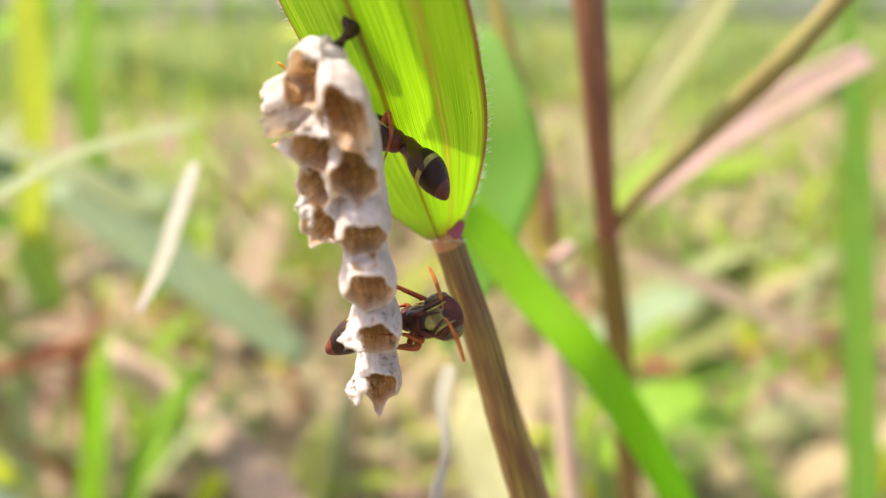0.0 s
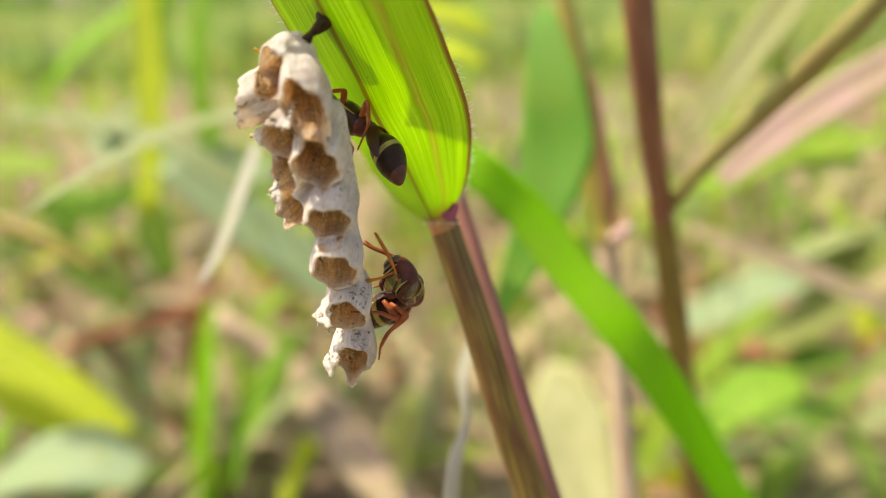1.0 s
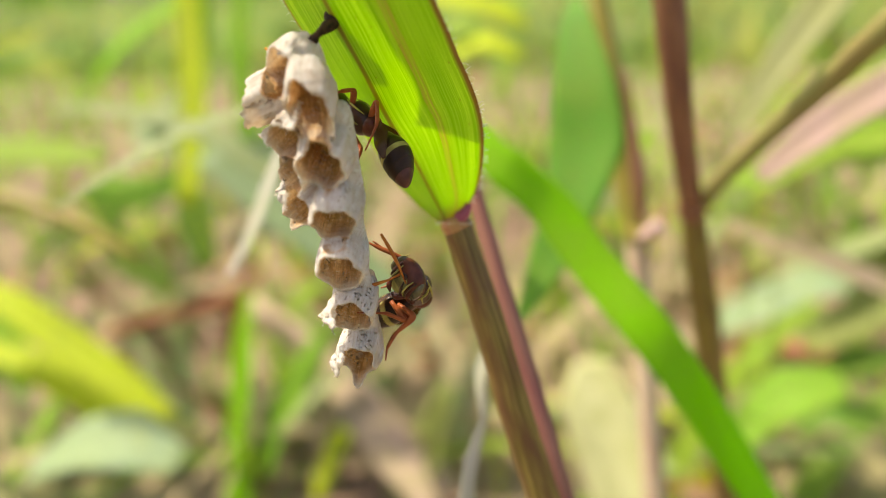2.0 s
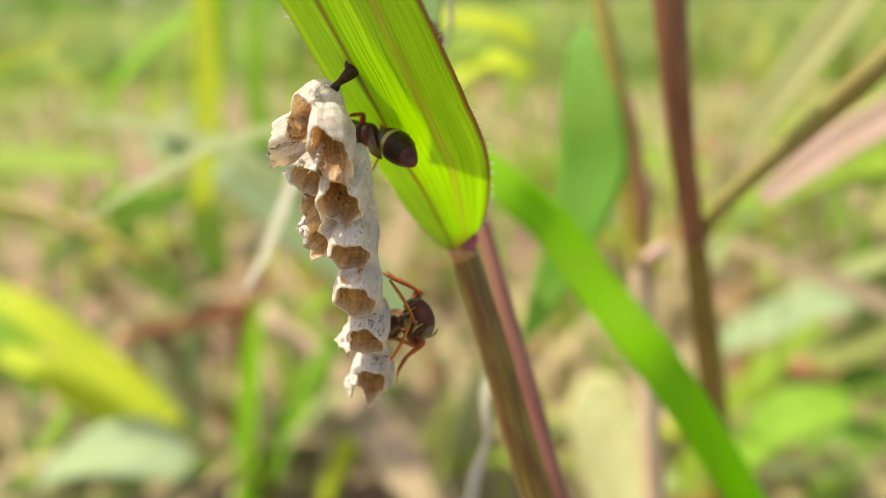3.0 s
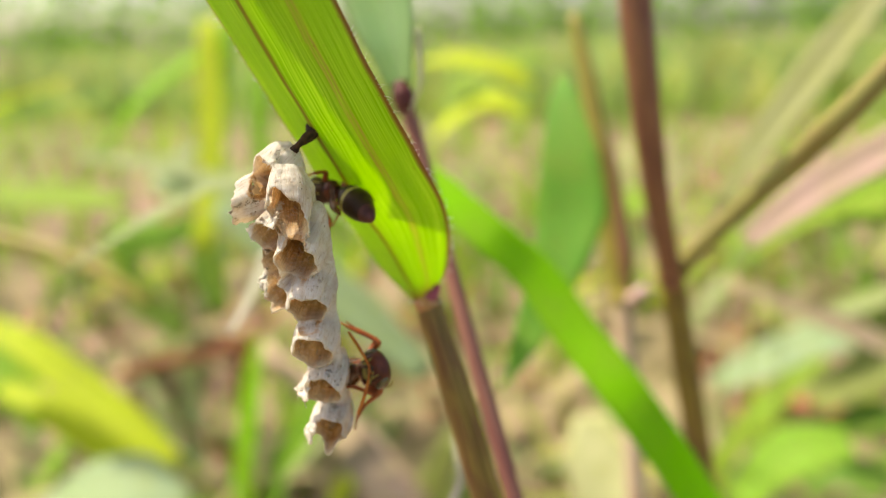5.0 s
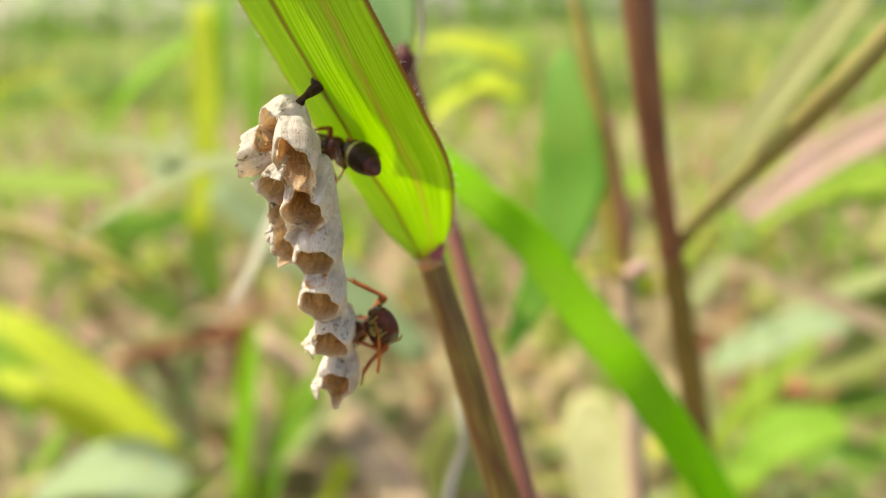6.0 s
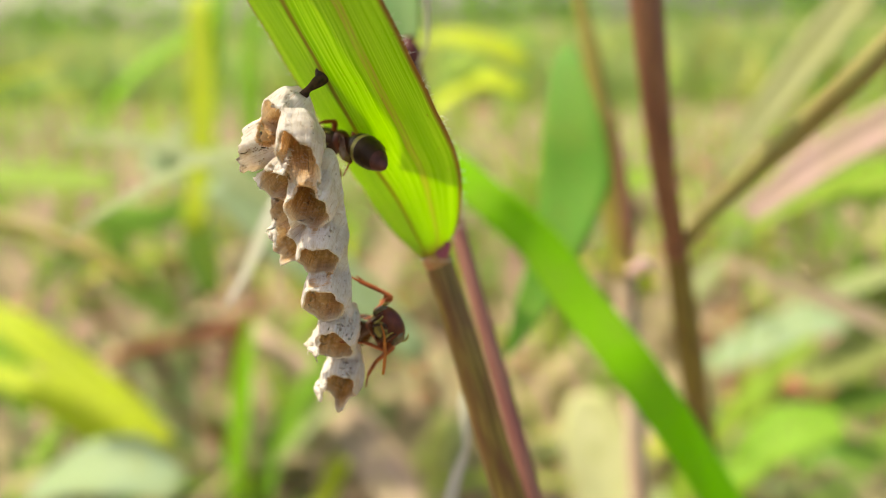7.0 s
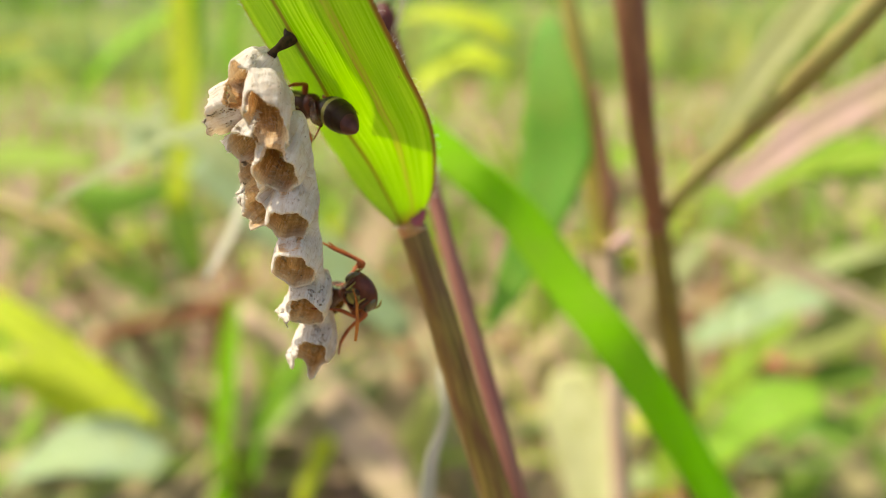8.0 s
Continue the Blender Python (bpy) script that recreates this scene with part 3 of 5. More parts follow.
# ---- leaves and stems further off ----
def prop_up(t, tip, mat):
    """A thin stalk from a leaf's lower end down into the soil."""
    foot = Vector((tip.x + 0.03, tip.y + 0.05, -0.005))
    part("stalk", tube(bmesh.new(), spline([tip, (tip + foot) / 2 + Vector((0.0, 0.015, 0.0)), foot], 5), [0.0005, 0.0006, 0.0008], 6), mat, t)


def far_leaf(name, pts, widths, mat, normal, label, fold=0.2):
    line = spline([S(*p) for p in pts], 7)
    low = min((line[0], line[-1]), key=lambda q: q.z)
    t = thing(name, Vector((low.x + 0.03, low.y + 0.05, 0)), label, "grass")
    part("blade", ribbon(bmesh.new(), line, widths, SD(*normal), fold, 0.0003), mat, t)
    if low.z > 0.02:
        prop_up(t, low, mat)
    return t


def lying_stem(name, pts, widths, mat, normal, label):
    line = spline([S(*p) for p in pts], 7)
    low = min((line[0], line[-1]), key=lambda q: q.z)
    t = thing(name, Vector((low.x + 0.03, low.y + 0.05, 0)), label, "stem")
    part("stem", tube(bmesh.new(), line, [w / 2 for w in widths], 10, wobble=0.1), mat, t)
    if low.z > 0.02:
        prop_up(t, low, mat)
    return t


far_leaf("meadow_grass", [(-353, 620, 49), (-352, 620, 148), (-344, 620, 231), (-339, 620, 297)], [0.0235, 0.0256, 0.0255, 0.017], M_FRESH, (-0.5, -1, 0.5), "bright yellow-green upright grass blade")
far_leaf("meadow_grass", [(-342, 700, 74), (-353, 700, 185), (-344, 700, 295)], [0.0189, 0.0213, 0.0142], M_FRESH, (-0.3, -1, 0.5), "upright lime grass blade")
far_leaf("grass_leaf", [(-173, 420, 17), (-222, 420, 46), (-282, 420, 62), (-345, 420, 68)], [0.0113, 0.0179, 0.0196, 0.0092], M_PALE, (-0.5, -0.5, 1.3), "pale sage-green leaf arching over the litter")
far_leaf("grass_leaf", [(-306, 560, -50), (-319, 560, -6), (-329, 560, 44)], [0.0193, 0.0348, 0.0155], M_MID, (-0.5, -1, 0.8), "mid-green broad meadow leaf")
lying_stem("dry_stick", [(-378, 380, 9), (-334, 380, 3), (-283, 380, -13), (-250, 380, -29)], [0.0074, 0.0084, 0.0071, 0.0049], M_OLIVE, (0, -1, 0.5), "dark brown dead grass stick")
far_leaf("yellow_leaf", [(-291, 480, -158), (-327, 480, -137), (-385, 480, -106), (-434, 480, -80), (-480, 480, -62)], [0.008, 0.018, 0.023, 0.021, 0.015], M_YELLOW, (-0.4, -0.8, 1.1), "broad yellow-green leaf near the soil")
far_leaf("yellow_leaf", [(-309, 500, -181), (-362, 500, -163), (-423, 500, -136), (-475, 500, -120)], [0.012, 0.022, 0.022, 0.014], M_YELLOW, (-0.4, -0.8, 1.1), "yellow-green leaf near the soil")
far_leaf("meadow_grass", [(-273, 560, -268), (-275, 560, -188), (-271, 560, -108), (-268, 560, -68)], [0.0268, 0.0252, 0.021, 0.0076], M_BRIGHT, (-0.5, -1, 0.5), "green upright grass blade by the soil")
far_leaf("round_leaf", [(-346, 400, -181), (-311, 400, -160), (-273, 400, -152), (-231, 400, -160)], [0.0177, 0.0348, 0.0371, 0.014], M_SAGE, (-0.5, -0.8, 1.1), "rounded pale blue-green leaf near the soil")
lying_stem("dead_twig", [(-471, 640, -132), (-405, 640, -110), (-330, 640, -88), (-312, 640, -73)], [0.0082, 0.0107, 0.0131, 0.0069], M_REDTWIG, (0, -1, 0.3), "red-brown dead twig over the soil")
lying_stem("dead_twig", [(-335, 645, -89), (-330, 645, -149), (-320, 645, -217)], [0.0106, 0.0088, 0.0097], M_REDTWIG, (0, -1, 0.3), "red-brown upright dead stem")
lying_stem("dead_stalk", [(-287, 600, -86), (-204, 600, -138), (-138, 600, -201), (-95, 600, -246)], [0.0155, 0.0174, 0.0178, 0.0176], M_STRAWPINK, (0, -1, 0.6), "tan-pink dry stem lying over the soil")
far_leaf("grass_leaf", [(-270, 620, -117), (-245, 620, -83), (-220, 620, -60)], [0.0083, 0.0227, 0.0123], M_LIME, (-0.5, -1, 0.8), "small lime grass leaf")
far_leaf("broad_leaf", [(45, 430, -173), (37, 430, -140), (28, 430, -107), (22, 430, -83)], [0.0313, 0.0393, 0.0408, 0.0185], M_PALELIME, (-0.6, -0.5, 1.0), "broad pale yellow-green leaf by the soil")
far_leaf("grass_leaf", [(154, 560, -28), (189, 560, -22), (229, 560, -6), (265, 560, 0)], [0.0065, 0.0176, 0.0188, 0.0124], M_PALE, (-0.5, -0.6, 1.3), "pale sage-green leaf lying over the litter")
far_leaf("grass_leaf", [(-108, 470, 143), (-82, 470, 145), (-50, 470, 138), (-28, 470, 127)], [0.006, 0.0165, 0.0165, 0.006], M_YELLOW, (-0.5, -0.8, 0.9), "sunlit yellow-green meadow leaf")
far_leaf("grass_leaf", [(-88, 440, 85), (-74, 440, 98), (-52, 440, 109), (-28, 440, 101)], [0.006, 0.0165, 0.0175, 0.006], M_YELLOW, (-0.5, -0.8, 0.9), "sunlit yellow-green meadow leaf")
far_leaf("grass_leaf", [(-88, 450, 108), (-65, 450, 120), (-39, 450, 111)], [0.006, 0.015, 0.005], M_LIME, (-0.5, -0.8, 0.9), "sunlit lime grass leaf")
far_leaf("grass_leaf", [(94, 430, 22), (124, 430, 36), (153, 430, 41), (188, 430, 41)], [0.006, 0.016, 0.019, 0.012], M_LIME, (-0.5, -0.8, 0.9), "lime green grass leaf")
far_leaf("grass_leaf", [(-107, 560, 151), (-65, 560, 168), (-29, 560, 172)], [0.0107, 0.0176, 0.0104], M_LIME, (-0.5, -0.8, 0.9), "sunlit lime grass leaf")
far_leaf("grass_leaf", [(106, 420, 18), (134, 420, 37), (173, 420, 47), (195, 420, 52)], [0.0049, 0.0145, 0.0166, 0.0117], M_LIME, (-0.5, -0.7, 1.0), "lime green grass leaf")
far_leaf("grass_leaf", [(28, 380, 36), (39, 380, 41), (51, 380, 45)], [0.0035, 0.0161, 0.0034], M_LIME, (-0.5, -1, 0.6), "small round lime leaf")
far_leaf("grass_leaf", [(196, 600, -116), (228, 600, -106), (255, 600, -98)], [0.0103, 0.0271, 0.0134], M_MID, (-0.5, -0.8, 0.9), "mid-green leaf by the soil")
far_leaf("grass_leaf", [(128, 640, -150), (167, 640, -103), (205, 640, -62)], [0.0075, 0.0222, 0.011], M_LIME, (-0.5, -0.8, 0.9), "lime leaf over the litter")
far_leaf("grass_leaf", [(175, 560, -155), (197, 560, -136), (231, 560, -137)], [0.0064, 0.0191, 0.0126], M_MID, (-0.5, -0.8, 0.9), "green leaf over the litter")
far_leaf("grass_leaf", [(-414, 560, -86), (-437, 560, -127), (-460, 560, -189)], [0.0115, 0.0232, 0.0117], M_MID, (-0.5, -0.8, 0.9), "mid-green leaf over the litter")
far_leaf("tall_green_blade", [(179, 300, -134), (177, 300, -38), (176, 300, 34), (173, 300, 92), (172, 300, 113)], [0.01, 0.0096, 0.0085, 0.0048, 0.0011], M_DEEP, (-0.7, -1, 0.4), "tall upright bright green grass blade")
far_leaf("dry_straw", [(93, 420, 0), (140, 420, -16), (184, 420, -35), (224, 420, -53)], [0.0078, 0.0109, 0.0114, 0.0078], M_STRAW, (-0.5, -0.8, 0.9), "pale dry straw lying over the grass")
far_leaf("dry_straw", [(191, 400, -80), (223, 400, -88), (261, 400, -99)], [0.0074, 0.0104, 0.0074], M_STRAW, (-0.5, -0.8, 0.9), "pale dry straw over the soil")
far_leaf("meadow_grass", [(-432, 700, -91), (-483, 700, -56), (-522, 700, 7)], [0.0146, 0.0296, 0.0149], M_MID, (-0.5, -0.8, 0.8), "mid-green leaf in the meadow")
far_leaf("grass_leaf", [(-496, 560, -82), (-479, 560, -44), (-431, 560, -15)], [0.0164, 0.0368, 0.0121], M_LIME, (-0.5, -0.8, 0.8), "lime green meadow leaf")
far_leaf("grass_leaf", [(-463, 600, 151), (-522, 600, 146), (-596, 600, 135)], [0.0129, 0.0262, 0.0268], M_MID, (-0.5, -0.6, 1.1), "lime meadow leaf arching sideways")
far_leaf("grass_leaf", [(-565, 560, 50), (-489, 560, 46), (-410, 560, 43)], [0.0252, 0.045, 0.0199], M_LIME, (-0.5, -0.6, 1.1), "lime meadow leaf arching sideways")
far_leaf("grass_leaf", [(-605, 700, 196), (-667, 700, 177), (-730, 700, 150)], [0.0152, 0.031, 0.0315], M_YELLOW, (-0.5, -0.6, 1.1), "sunlit yellow-green meadow leaf")
far_leaf("grass_leaf", [(-218, 640, -183), (-237, 640, -146), (-244, 640, -102)], [0.0085, 0.034, 0.0128], M_BRIGHT, (-0.5, -0.8, 0.8), "green leaf by the soil")
far_leaf("meadow_grass", [(-301, 520, 5), (-297, 520, 100), (-306, 520, 200)], [0.0224, 0.0288, 0.0224], M_YELLOW, (-0.5, -1, 0.5), "bright yellow-green upright grass blade")
far_leaf("sage_leaf", [(-252, 460, 41), (-197, 460, 4), (-141, 460, -33), (-90, 460, -73)], [0.017, 0.0269, 0.0255, 0.0142], M_SAGE, (-0.5, -0.8, 0.9), "pale sage-green leaf across the meadow")
far_leaf("meadow_grass", [(-486, 620, 99), (-441, 620, 154), (-386, 620, 191), (-356, 620, 222)], [0.0261, 0.047, 0.0419, 0.0207], M_FRESH, (-0.5, -0.8, 0.9), "fresh green meadow leaf")
far_leaf("grass_leaf", [(-251, 560, -228), (-236, 560, -172), (-206, 560, -121), (-186, 560, -91)], [0.0189, 0.0338, 0.0296, 0.011], M_FRESH, (-0.5, -0.8, 0.8), "fresh green leaf by the soil")
far_leaf("grass_leaf", [(-495, 640, 21), (-430, 640, 11), (-348, 640, 41)], [0.027, 0.0486, 0.0215], M_FRESH, (-0.5, -0.8, 0.9), "fresh green meadow leaf")
far_leaf("sage_leaf", [(-417, 700, 123), (-465, 700, 87), (-343, 700, 63), (-266, 700, 46)], [0.0237, 0.0384, 0.0373, 0.0228], M_SAGE, (-0.5, -0.8, 0.9), "pale sage-green meadow leaf")
far_leaf("grass_leaf", [(117, 520, -157), (156, 520, -117), (191, 520, -106)], [0.0153, 0.033, 0.0177], M_FRESH, (-0.5, -0.8, 0.8), "fresh green leaf by the soil")
far_leaf("sage_leaf", [(115, 600, -86), (153, 600, -65), (193, 600, -45), (237, 600, -42)], [0.0141, 0.0279, 0.0274, 0.0135], M_SAGE, (-0.5, -0.8, 0.8), "sage-green leaf over the litter")
far_leaf("dry_leaf", [(-191, 620, -91), (-166, 620, -26), (-142, 620, 37)], [0.0284, 0.0483, 0.0239], M_STRAW, (-0.5, -0.8, 0.9), "pale pinkish-tan dry leaf in the meadow")
far_leaf("dry_leaf", [(-367, 680, -31), (-322, 680, -11), (-264, 680, -15)], [0.0279, 0.0505, 0.0226], M_STRAW, (-0.5, -0.8, 0.9), "pale pinkish-tan dry leaf in the meadow")
far_leaf("grass_leaf", [(-205, 480, -168), (-172, 480, -132), (-140, 480, -104)], [0.006, 0.021, 0.008], M_PALE, (-0.6, -0.5, 1.0), "pale sage-green leaf lying by the soil")
far_leaf("dry_leaf", [(-73, 430, -188), (-103, 455, -166), (-142, 487, -143), (-181, 520, -124)], [0.010, 0.021, 0.024, 0.010], M_STRAW, (-0.5, -0.7, 0.9), "pale tan dry leaf lying over the soil")
far_leaf("broad_leaf", [(-131, 590, -267), (-112, 590, -205), (-94, 590, -144)], [0.0383, 0.0568, 0.0225], M_OLIVELEAF, (-0.6, -0.5, 1.0), "broad pale yellow-green leaf by the soil")
far_leaf("grass_leaf", [(-216, 591, -267), (-195, 591, -213), (-170, 591, -160)], [0.0315, 0.0468, 0.0193], M_YELLOW, (-0.6, -0.5, 1.0), "yellow-green leaf by the soil")
far_leaf("grass_leaf", [(-529, 600, -185), (-551, 600, -141), (-615, 600, -116)], [0.022, 0.0443, 0.0271], M_FRESH, (-0.5, -0.8, 0.8), "fresh green leaf by the soil")
far_leaf("grass_leaf", [(-527, 573, -273), (-467, 573, -189), (-432, 573, -122)], [0.0297, 0.0457, 0.0164], M_FRESH, (-0.5, -0.8, 0.8), "fresh green leaf by the soil")
far_leaf("grass_leaf", [(150, 640, 33), (201, 640, 71), (264, 640, 80)], [0.0184, 0.0325, 0.0212], M_FRESH, (-0.5, -0.8, 0.8), "fresh green meadow leaf")
far_leaf("grass_leaf", [(177, 560, -89), (222, 560, -53), (245, 560, 10)], [0.0173, 0.0311, 0.0138], M_OLIVELEAF, (-0.5, -0.8, 0.8), "khaki green meadow leaf over litter")


# ---- the plant with the nest ----
def build_host():
    """The grass plant: pink culm, brown leaf sheath, collar and the leaf that carries the nest, and a second leaf behind."""
    sheath = [S(*p) for p in ((0.6, 90, 1.2), (4.9, 91.4, -11.3), (8.6, 94.5, -24.2), (12.6, 98.5, -37.5), (20, 106, -62))]
    foot = to_ground((12.6, 98.5, -37.5), (20, 106, -62))
    t = thing("grass_plant", foot.copy(), "tall grass plant with a brown stem and a broad yellow-green leaf", "plant")
    part("leaf_sheath", tube(bmesh.new(), spline(sheath + [foot], 8), [0.00150, 0.00165, 0.00175, 0.00185, 0.0019, 0.002], 16, wobble=0.04), M_SHEATH, t, "brown-olive ribbed stem sheath")
    culm = [S(*p) for p in ((-9.6, 106, 36), (-6.0, 107, 25), (-1.3, 107, 10), (3.4, 106, -4), (9.0, 106, -20.5), (14.6, 106, -37.3), (22.8, 110, -62))]
    part("culm", tube(bmesh.new(), spline(culm, 8), [0.0009, 0.0010, 0.0010, 0.0010, 0.0011, 0.0011, 0.0011], 12), M_PINK_STEM, t, "pinkish culm")
    part("node", tube(bmesh.new(), spline([S(-9.9, 106, 37), S(-9.2, 106, 34.8), S(-8.4, 106, 32)], 5), [0.0009, 0.0015, 0.0012], 12), M_NODE, t, "dark red node")

    # the nest's leaf: a loft between its left margin, midrib, streak and right margin
    left = [(-0.9, 89.0, 0.9), (-3.2, 91.5, 2.0), (-7.6, 94.0, 5.2), (-10.4, 92.5, 9.2), (-12.2, 86.5, 14), (-15.2, 78, 22), (-21.4, 69.9, 34.4), (-29, 61, 49)]
    midr = [(-0.3, 88.6, 1.2), (-1.2, 87.5, 3.4), (-2.6, 84.6, 7.0), (-4.1, 80.6, 10.6), (-5.4, 76.6, 14), (-8.0, 69.3, 20.8), (-12.6, 59.5, 32), (-18.5, 49, 45)]
    fold = [(0.7, 89.2, 1.8), (1.3, 88.0, 4.6), (1.2, 84.5, 9.2), (0.9, 80, 13.4), (0.1, 74.2, 17.2), (-1.8, 64.6, 23.6), (-5.4, 56.4, 33), (-11, 46.5, 46)]
    right = [(1.2, 90.2, 2.0), (3.3, 88.8, 5.2), (4.7, 85.0, 9.6), (5.0, 79.5, 14), (4.0, 71.5, 18.4), (1.6, 62.5, 24.8), (-2.2, 56.5, 33.5), (-8, 47, 46)]
    cols = [spline([S(*p) for p in c], 7) for c in (left, midr, fold, right)]
    where = [0.0, 0.475, 0.74, 1.0]
    bm = bmesh.new()
    rows, length, across = [], [0.0], 22
    for i in range(len(cols[0])):
        q = [c[i] for c in cols]
        if i:
            length.append(length[-1] + (cols[1][i] - cols[1][i - 1]).length)
        row = []
        for j in range(across + 1):
            s = j / across
            k = max(n for n in range(3) if where[n] <= s + 1e-9)
            e = (s - where[k]) / (where[k + 1] - where[k])
            a, b = q[k], q[k + 1]
            row.append(a.lerp(b, e))
        rows.append(row)
    away = SD(0.41, 0.56, 0.72)
    top, bot = [], []
    for i, row in enumerate(rows):
        a, b = [], []
        for j, p in enumerate(row):
            s = j / across
            w = (row[-1] - row[0]).length
            h = away * (0.012 * w * math.sin(math.pi * min(1, s / 0.475)) if s < 0.475 else -0.03 * w * math.sin(math.pi * (s - 0.475) / 0.525))
            rib = 0.00030 * math.exp(-(((s - 0.475) / 0.03) ** 2)) + 0.00012 * math.exp(-(((s - 0.74) / 0.03) ** 2))
            p = p + h + away * 0.00018 * noise.noise(p * 260)
            a.append(bm.verts.new(p + away * 0.00006))
            b.append(bm.verts.new(p - away * (0.00008 + rib)))
        top.append(a)
        bot.append(b[::-1])
    m = across + 1
    grid_faces(bm, [a + b for a, b in zip(top, bot)], True, lambda i, j: ((j / across if j <= across else (2 * m - 1 - j) / across), length[i] * 20))
    part("leaf_blade", bm, M_LEAF, t, "yellow-green leaf blade with purple margins and a rusty streak")
    # fine hairs on both margins
    rng = random.Random(5)
    bm = bmesh.new()
    for line, sign, lo, hi in ((cols[3], 1, 4, 40), (cols[0], -1, 20, 45)):
        for _ in range(90):
            f = rng.uniform(lo, min(hi, len(line) - 2))
            i = int(f)
            p = line[i].lerp(line[i + 1], f - i)
            d = (SD(sign, -0.1, 0.1) + (line[i + 1] - line[i]).normalized() * rng.uniform(-0.2, 1.0) + Vector((rng.uniform(-0.4, 0.4), rng.uniform(-0.4, 0.4), rng.uniform(-0.4, 0.4)))).normalized()
            l = rng.uniform(0.00025, 0.0009)
            tube(bm, [p, p + d * l * 0.6, p + d * l + SD(0, 0, -0.3) * l * 0.2], [0.000022, 0.000016, 0.000006], 4, cap=False)
    part("leaf_hairs", bm, M_HAIR, t, "fine white hairs on the leaf margin")
    # collar, where leaf and sheath meet
    part("collar", tube(bmesh.new(), spline([S(0.3, 89.7, 1.9), S(0.5, 89.8, 1.1), S(0.8, 90.0, 0.4)], 4), [0.0011, 0.00150, 0.00152], 16, wobble=0.1), M_COLLAR, t, "orange-tan collar")
    part("auricle", tube(bmesh.new(), spline([S(0.8, 89.2, 1.0), S(1.5, 89.0, 2.0), S(2.5, 88.9, 3.6)], 5), [0.0006, 0.0007, 0.0003], 12, wobble=0.3), M_AURICLE, t, "purple corner of the leaf base")
    rngf = random.Random(8)
    for k in range(5):
        a = Vector((rngf.uniform(-0.5, 0.5), rngf.uniform(-1, 1), rngf.uniform(-1, 1)))
        line = [Vector(p) + a * s for p, s in (((-6.7, 104.0, 45.4), 1.0), ((-5.8, 104.0, 39.9), 0.6), ((-5.8, 104.0, 35.7), 0.35), ((-7.3, 104.0, 31.5), 0.1))]
        part("frayed_fibre", tube(bmesh.new(), spline([S(*p) for p in line], 6), [0.00016, 0.00022, 0.00018, 0.00008], 6, wobble=0.5), M_WHITE, t, "white frayed fibre")
    bm = bmesh.new()
    for _ in range(46):
        a = rng.uniform(0, 2 * math.pi)
        c = S(0.5, 89.7, 1.0) + SD(math.cos(a), math.sin(a), 0) * 0.0015
        d = (SD(math.cos(a), math.sin(a), rng.uniform(-0.2, 0.8))).normalized()
        l = rng.uniform(0.0003, 0.0008)
        tube(bm, [c, c + d * l * 0.5, c + d * l], [0.00002, 0.000014, 0.000006], 4, cap=False)
    part("collar_hairs", bm, M_HAIR, t, "fine white hairs")
    # second leaf, behind
    second = [(-9.4, 106, 36), (-12, 107, 46), (-17, 110, 60), (-25, 116, 82), (-36, 124, 108)]
    part("second_leaf", ribbon(bmesh.new(), spline([S(*p) for p in second], 8), [0.003, 0.008, 0.011, 0.012, 0.012], SD(-0.1, -1, 0.1), 0.55), M_BLUEGREEN, t, "blue-green leaf blade")
    return t


build_host()


def build_shade_caster():
    """An unseen leaf added sunward of the nest's leaf, out of view; its blunt torn end shades the right half of it."""
    near = [(-2.4, 79.0, 13.0), (-0.9, 75.1, 15.4), (-2.3, 70.2, 18.6), (-4.2, 65.2, 22.6), (-5.9, 62.6, 25.8), (-8.0, 60.6, 28.7), (-13.0, 55.0, 38.0), (-20, 47, 52)]
    far = [(7.0, 85.0, 10.2), (9.0, 80.0, 14.5), (9.5, 72.0, 19.0), (8.0, 66.2, 23.5), (7.0, 62.0, 27.0), (5.0, 58.5, 31.0), (0.0, 52.0, 41.0), (-9, 44, 54)]
    # outline of the wanted shade, moved towards the sun until out of view
    lift = Vector(SITE.to_3x3().normalized().inverted() @ to_sun) * 58
    a, b = ([S(*(Vector(p) + lift)) for p in side] for side in (near, far))
    crown = S(*(Vector((-24, 30, 74)) + lift))
    a, b = spline(a + [crown], 5), spline(b + [crown + SD(1, 0, 0.2) * 0.002], 5)
    foot = Vector((-0.16, -0.12, -0.005))
    t = thing("unseen_shade_grass", foot.copy(), "unseen grass leaf added to cast shade on the nest leaf", "grass")
    bm, rings, n, up = bmesh.new(), [], 8, SD(0.41, 0.56, 0.72)
    for p, q in zip(a, b):
        top = [p.lerp(q, j / n) + up * (0.0009 * math.sin(math.pi * j / n)) for j in range(n + 1)]
        rings.append([bm.verts.new(v) for v in top] + [bm.verts.new(v - up * 0.00015) for v in top[::-1]])
    grid_faces(bm, rings, True, lambda i, j: (j / n if j <= n else (2 * n + 1 - j) / n, i * 0.002))
    bm.faces.new(rings[0][::-1])
    bm.faces.new(rings[-1])
    part("blade", bm, M_MID, t)
    part("culm", tube(bmesh.new(), spline([crown, (crown + foot) / 2 + Vector((-0.03, -0.02, 0.06)), foot], 6), [0.001, 0.0014, 0.0018], 10), M_OLIVE, t)


build_shade_caster()


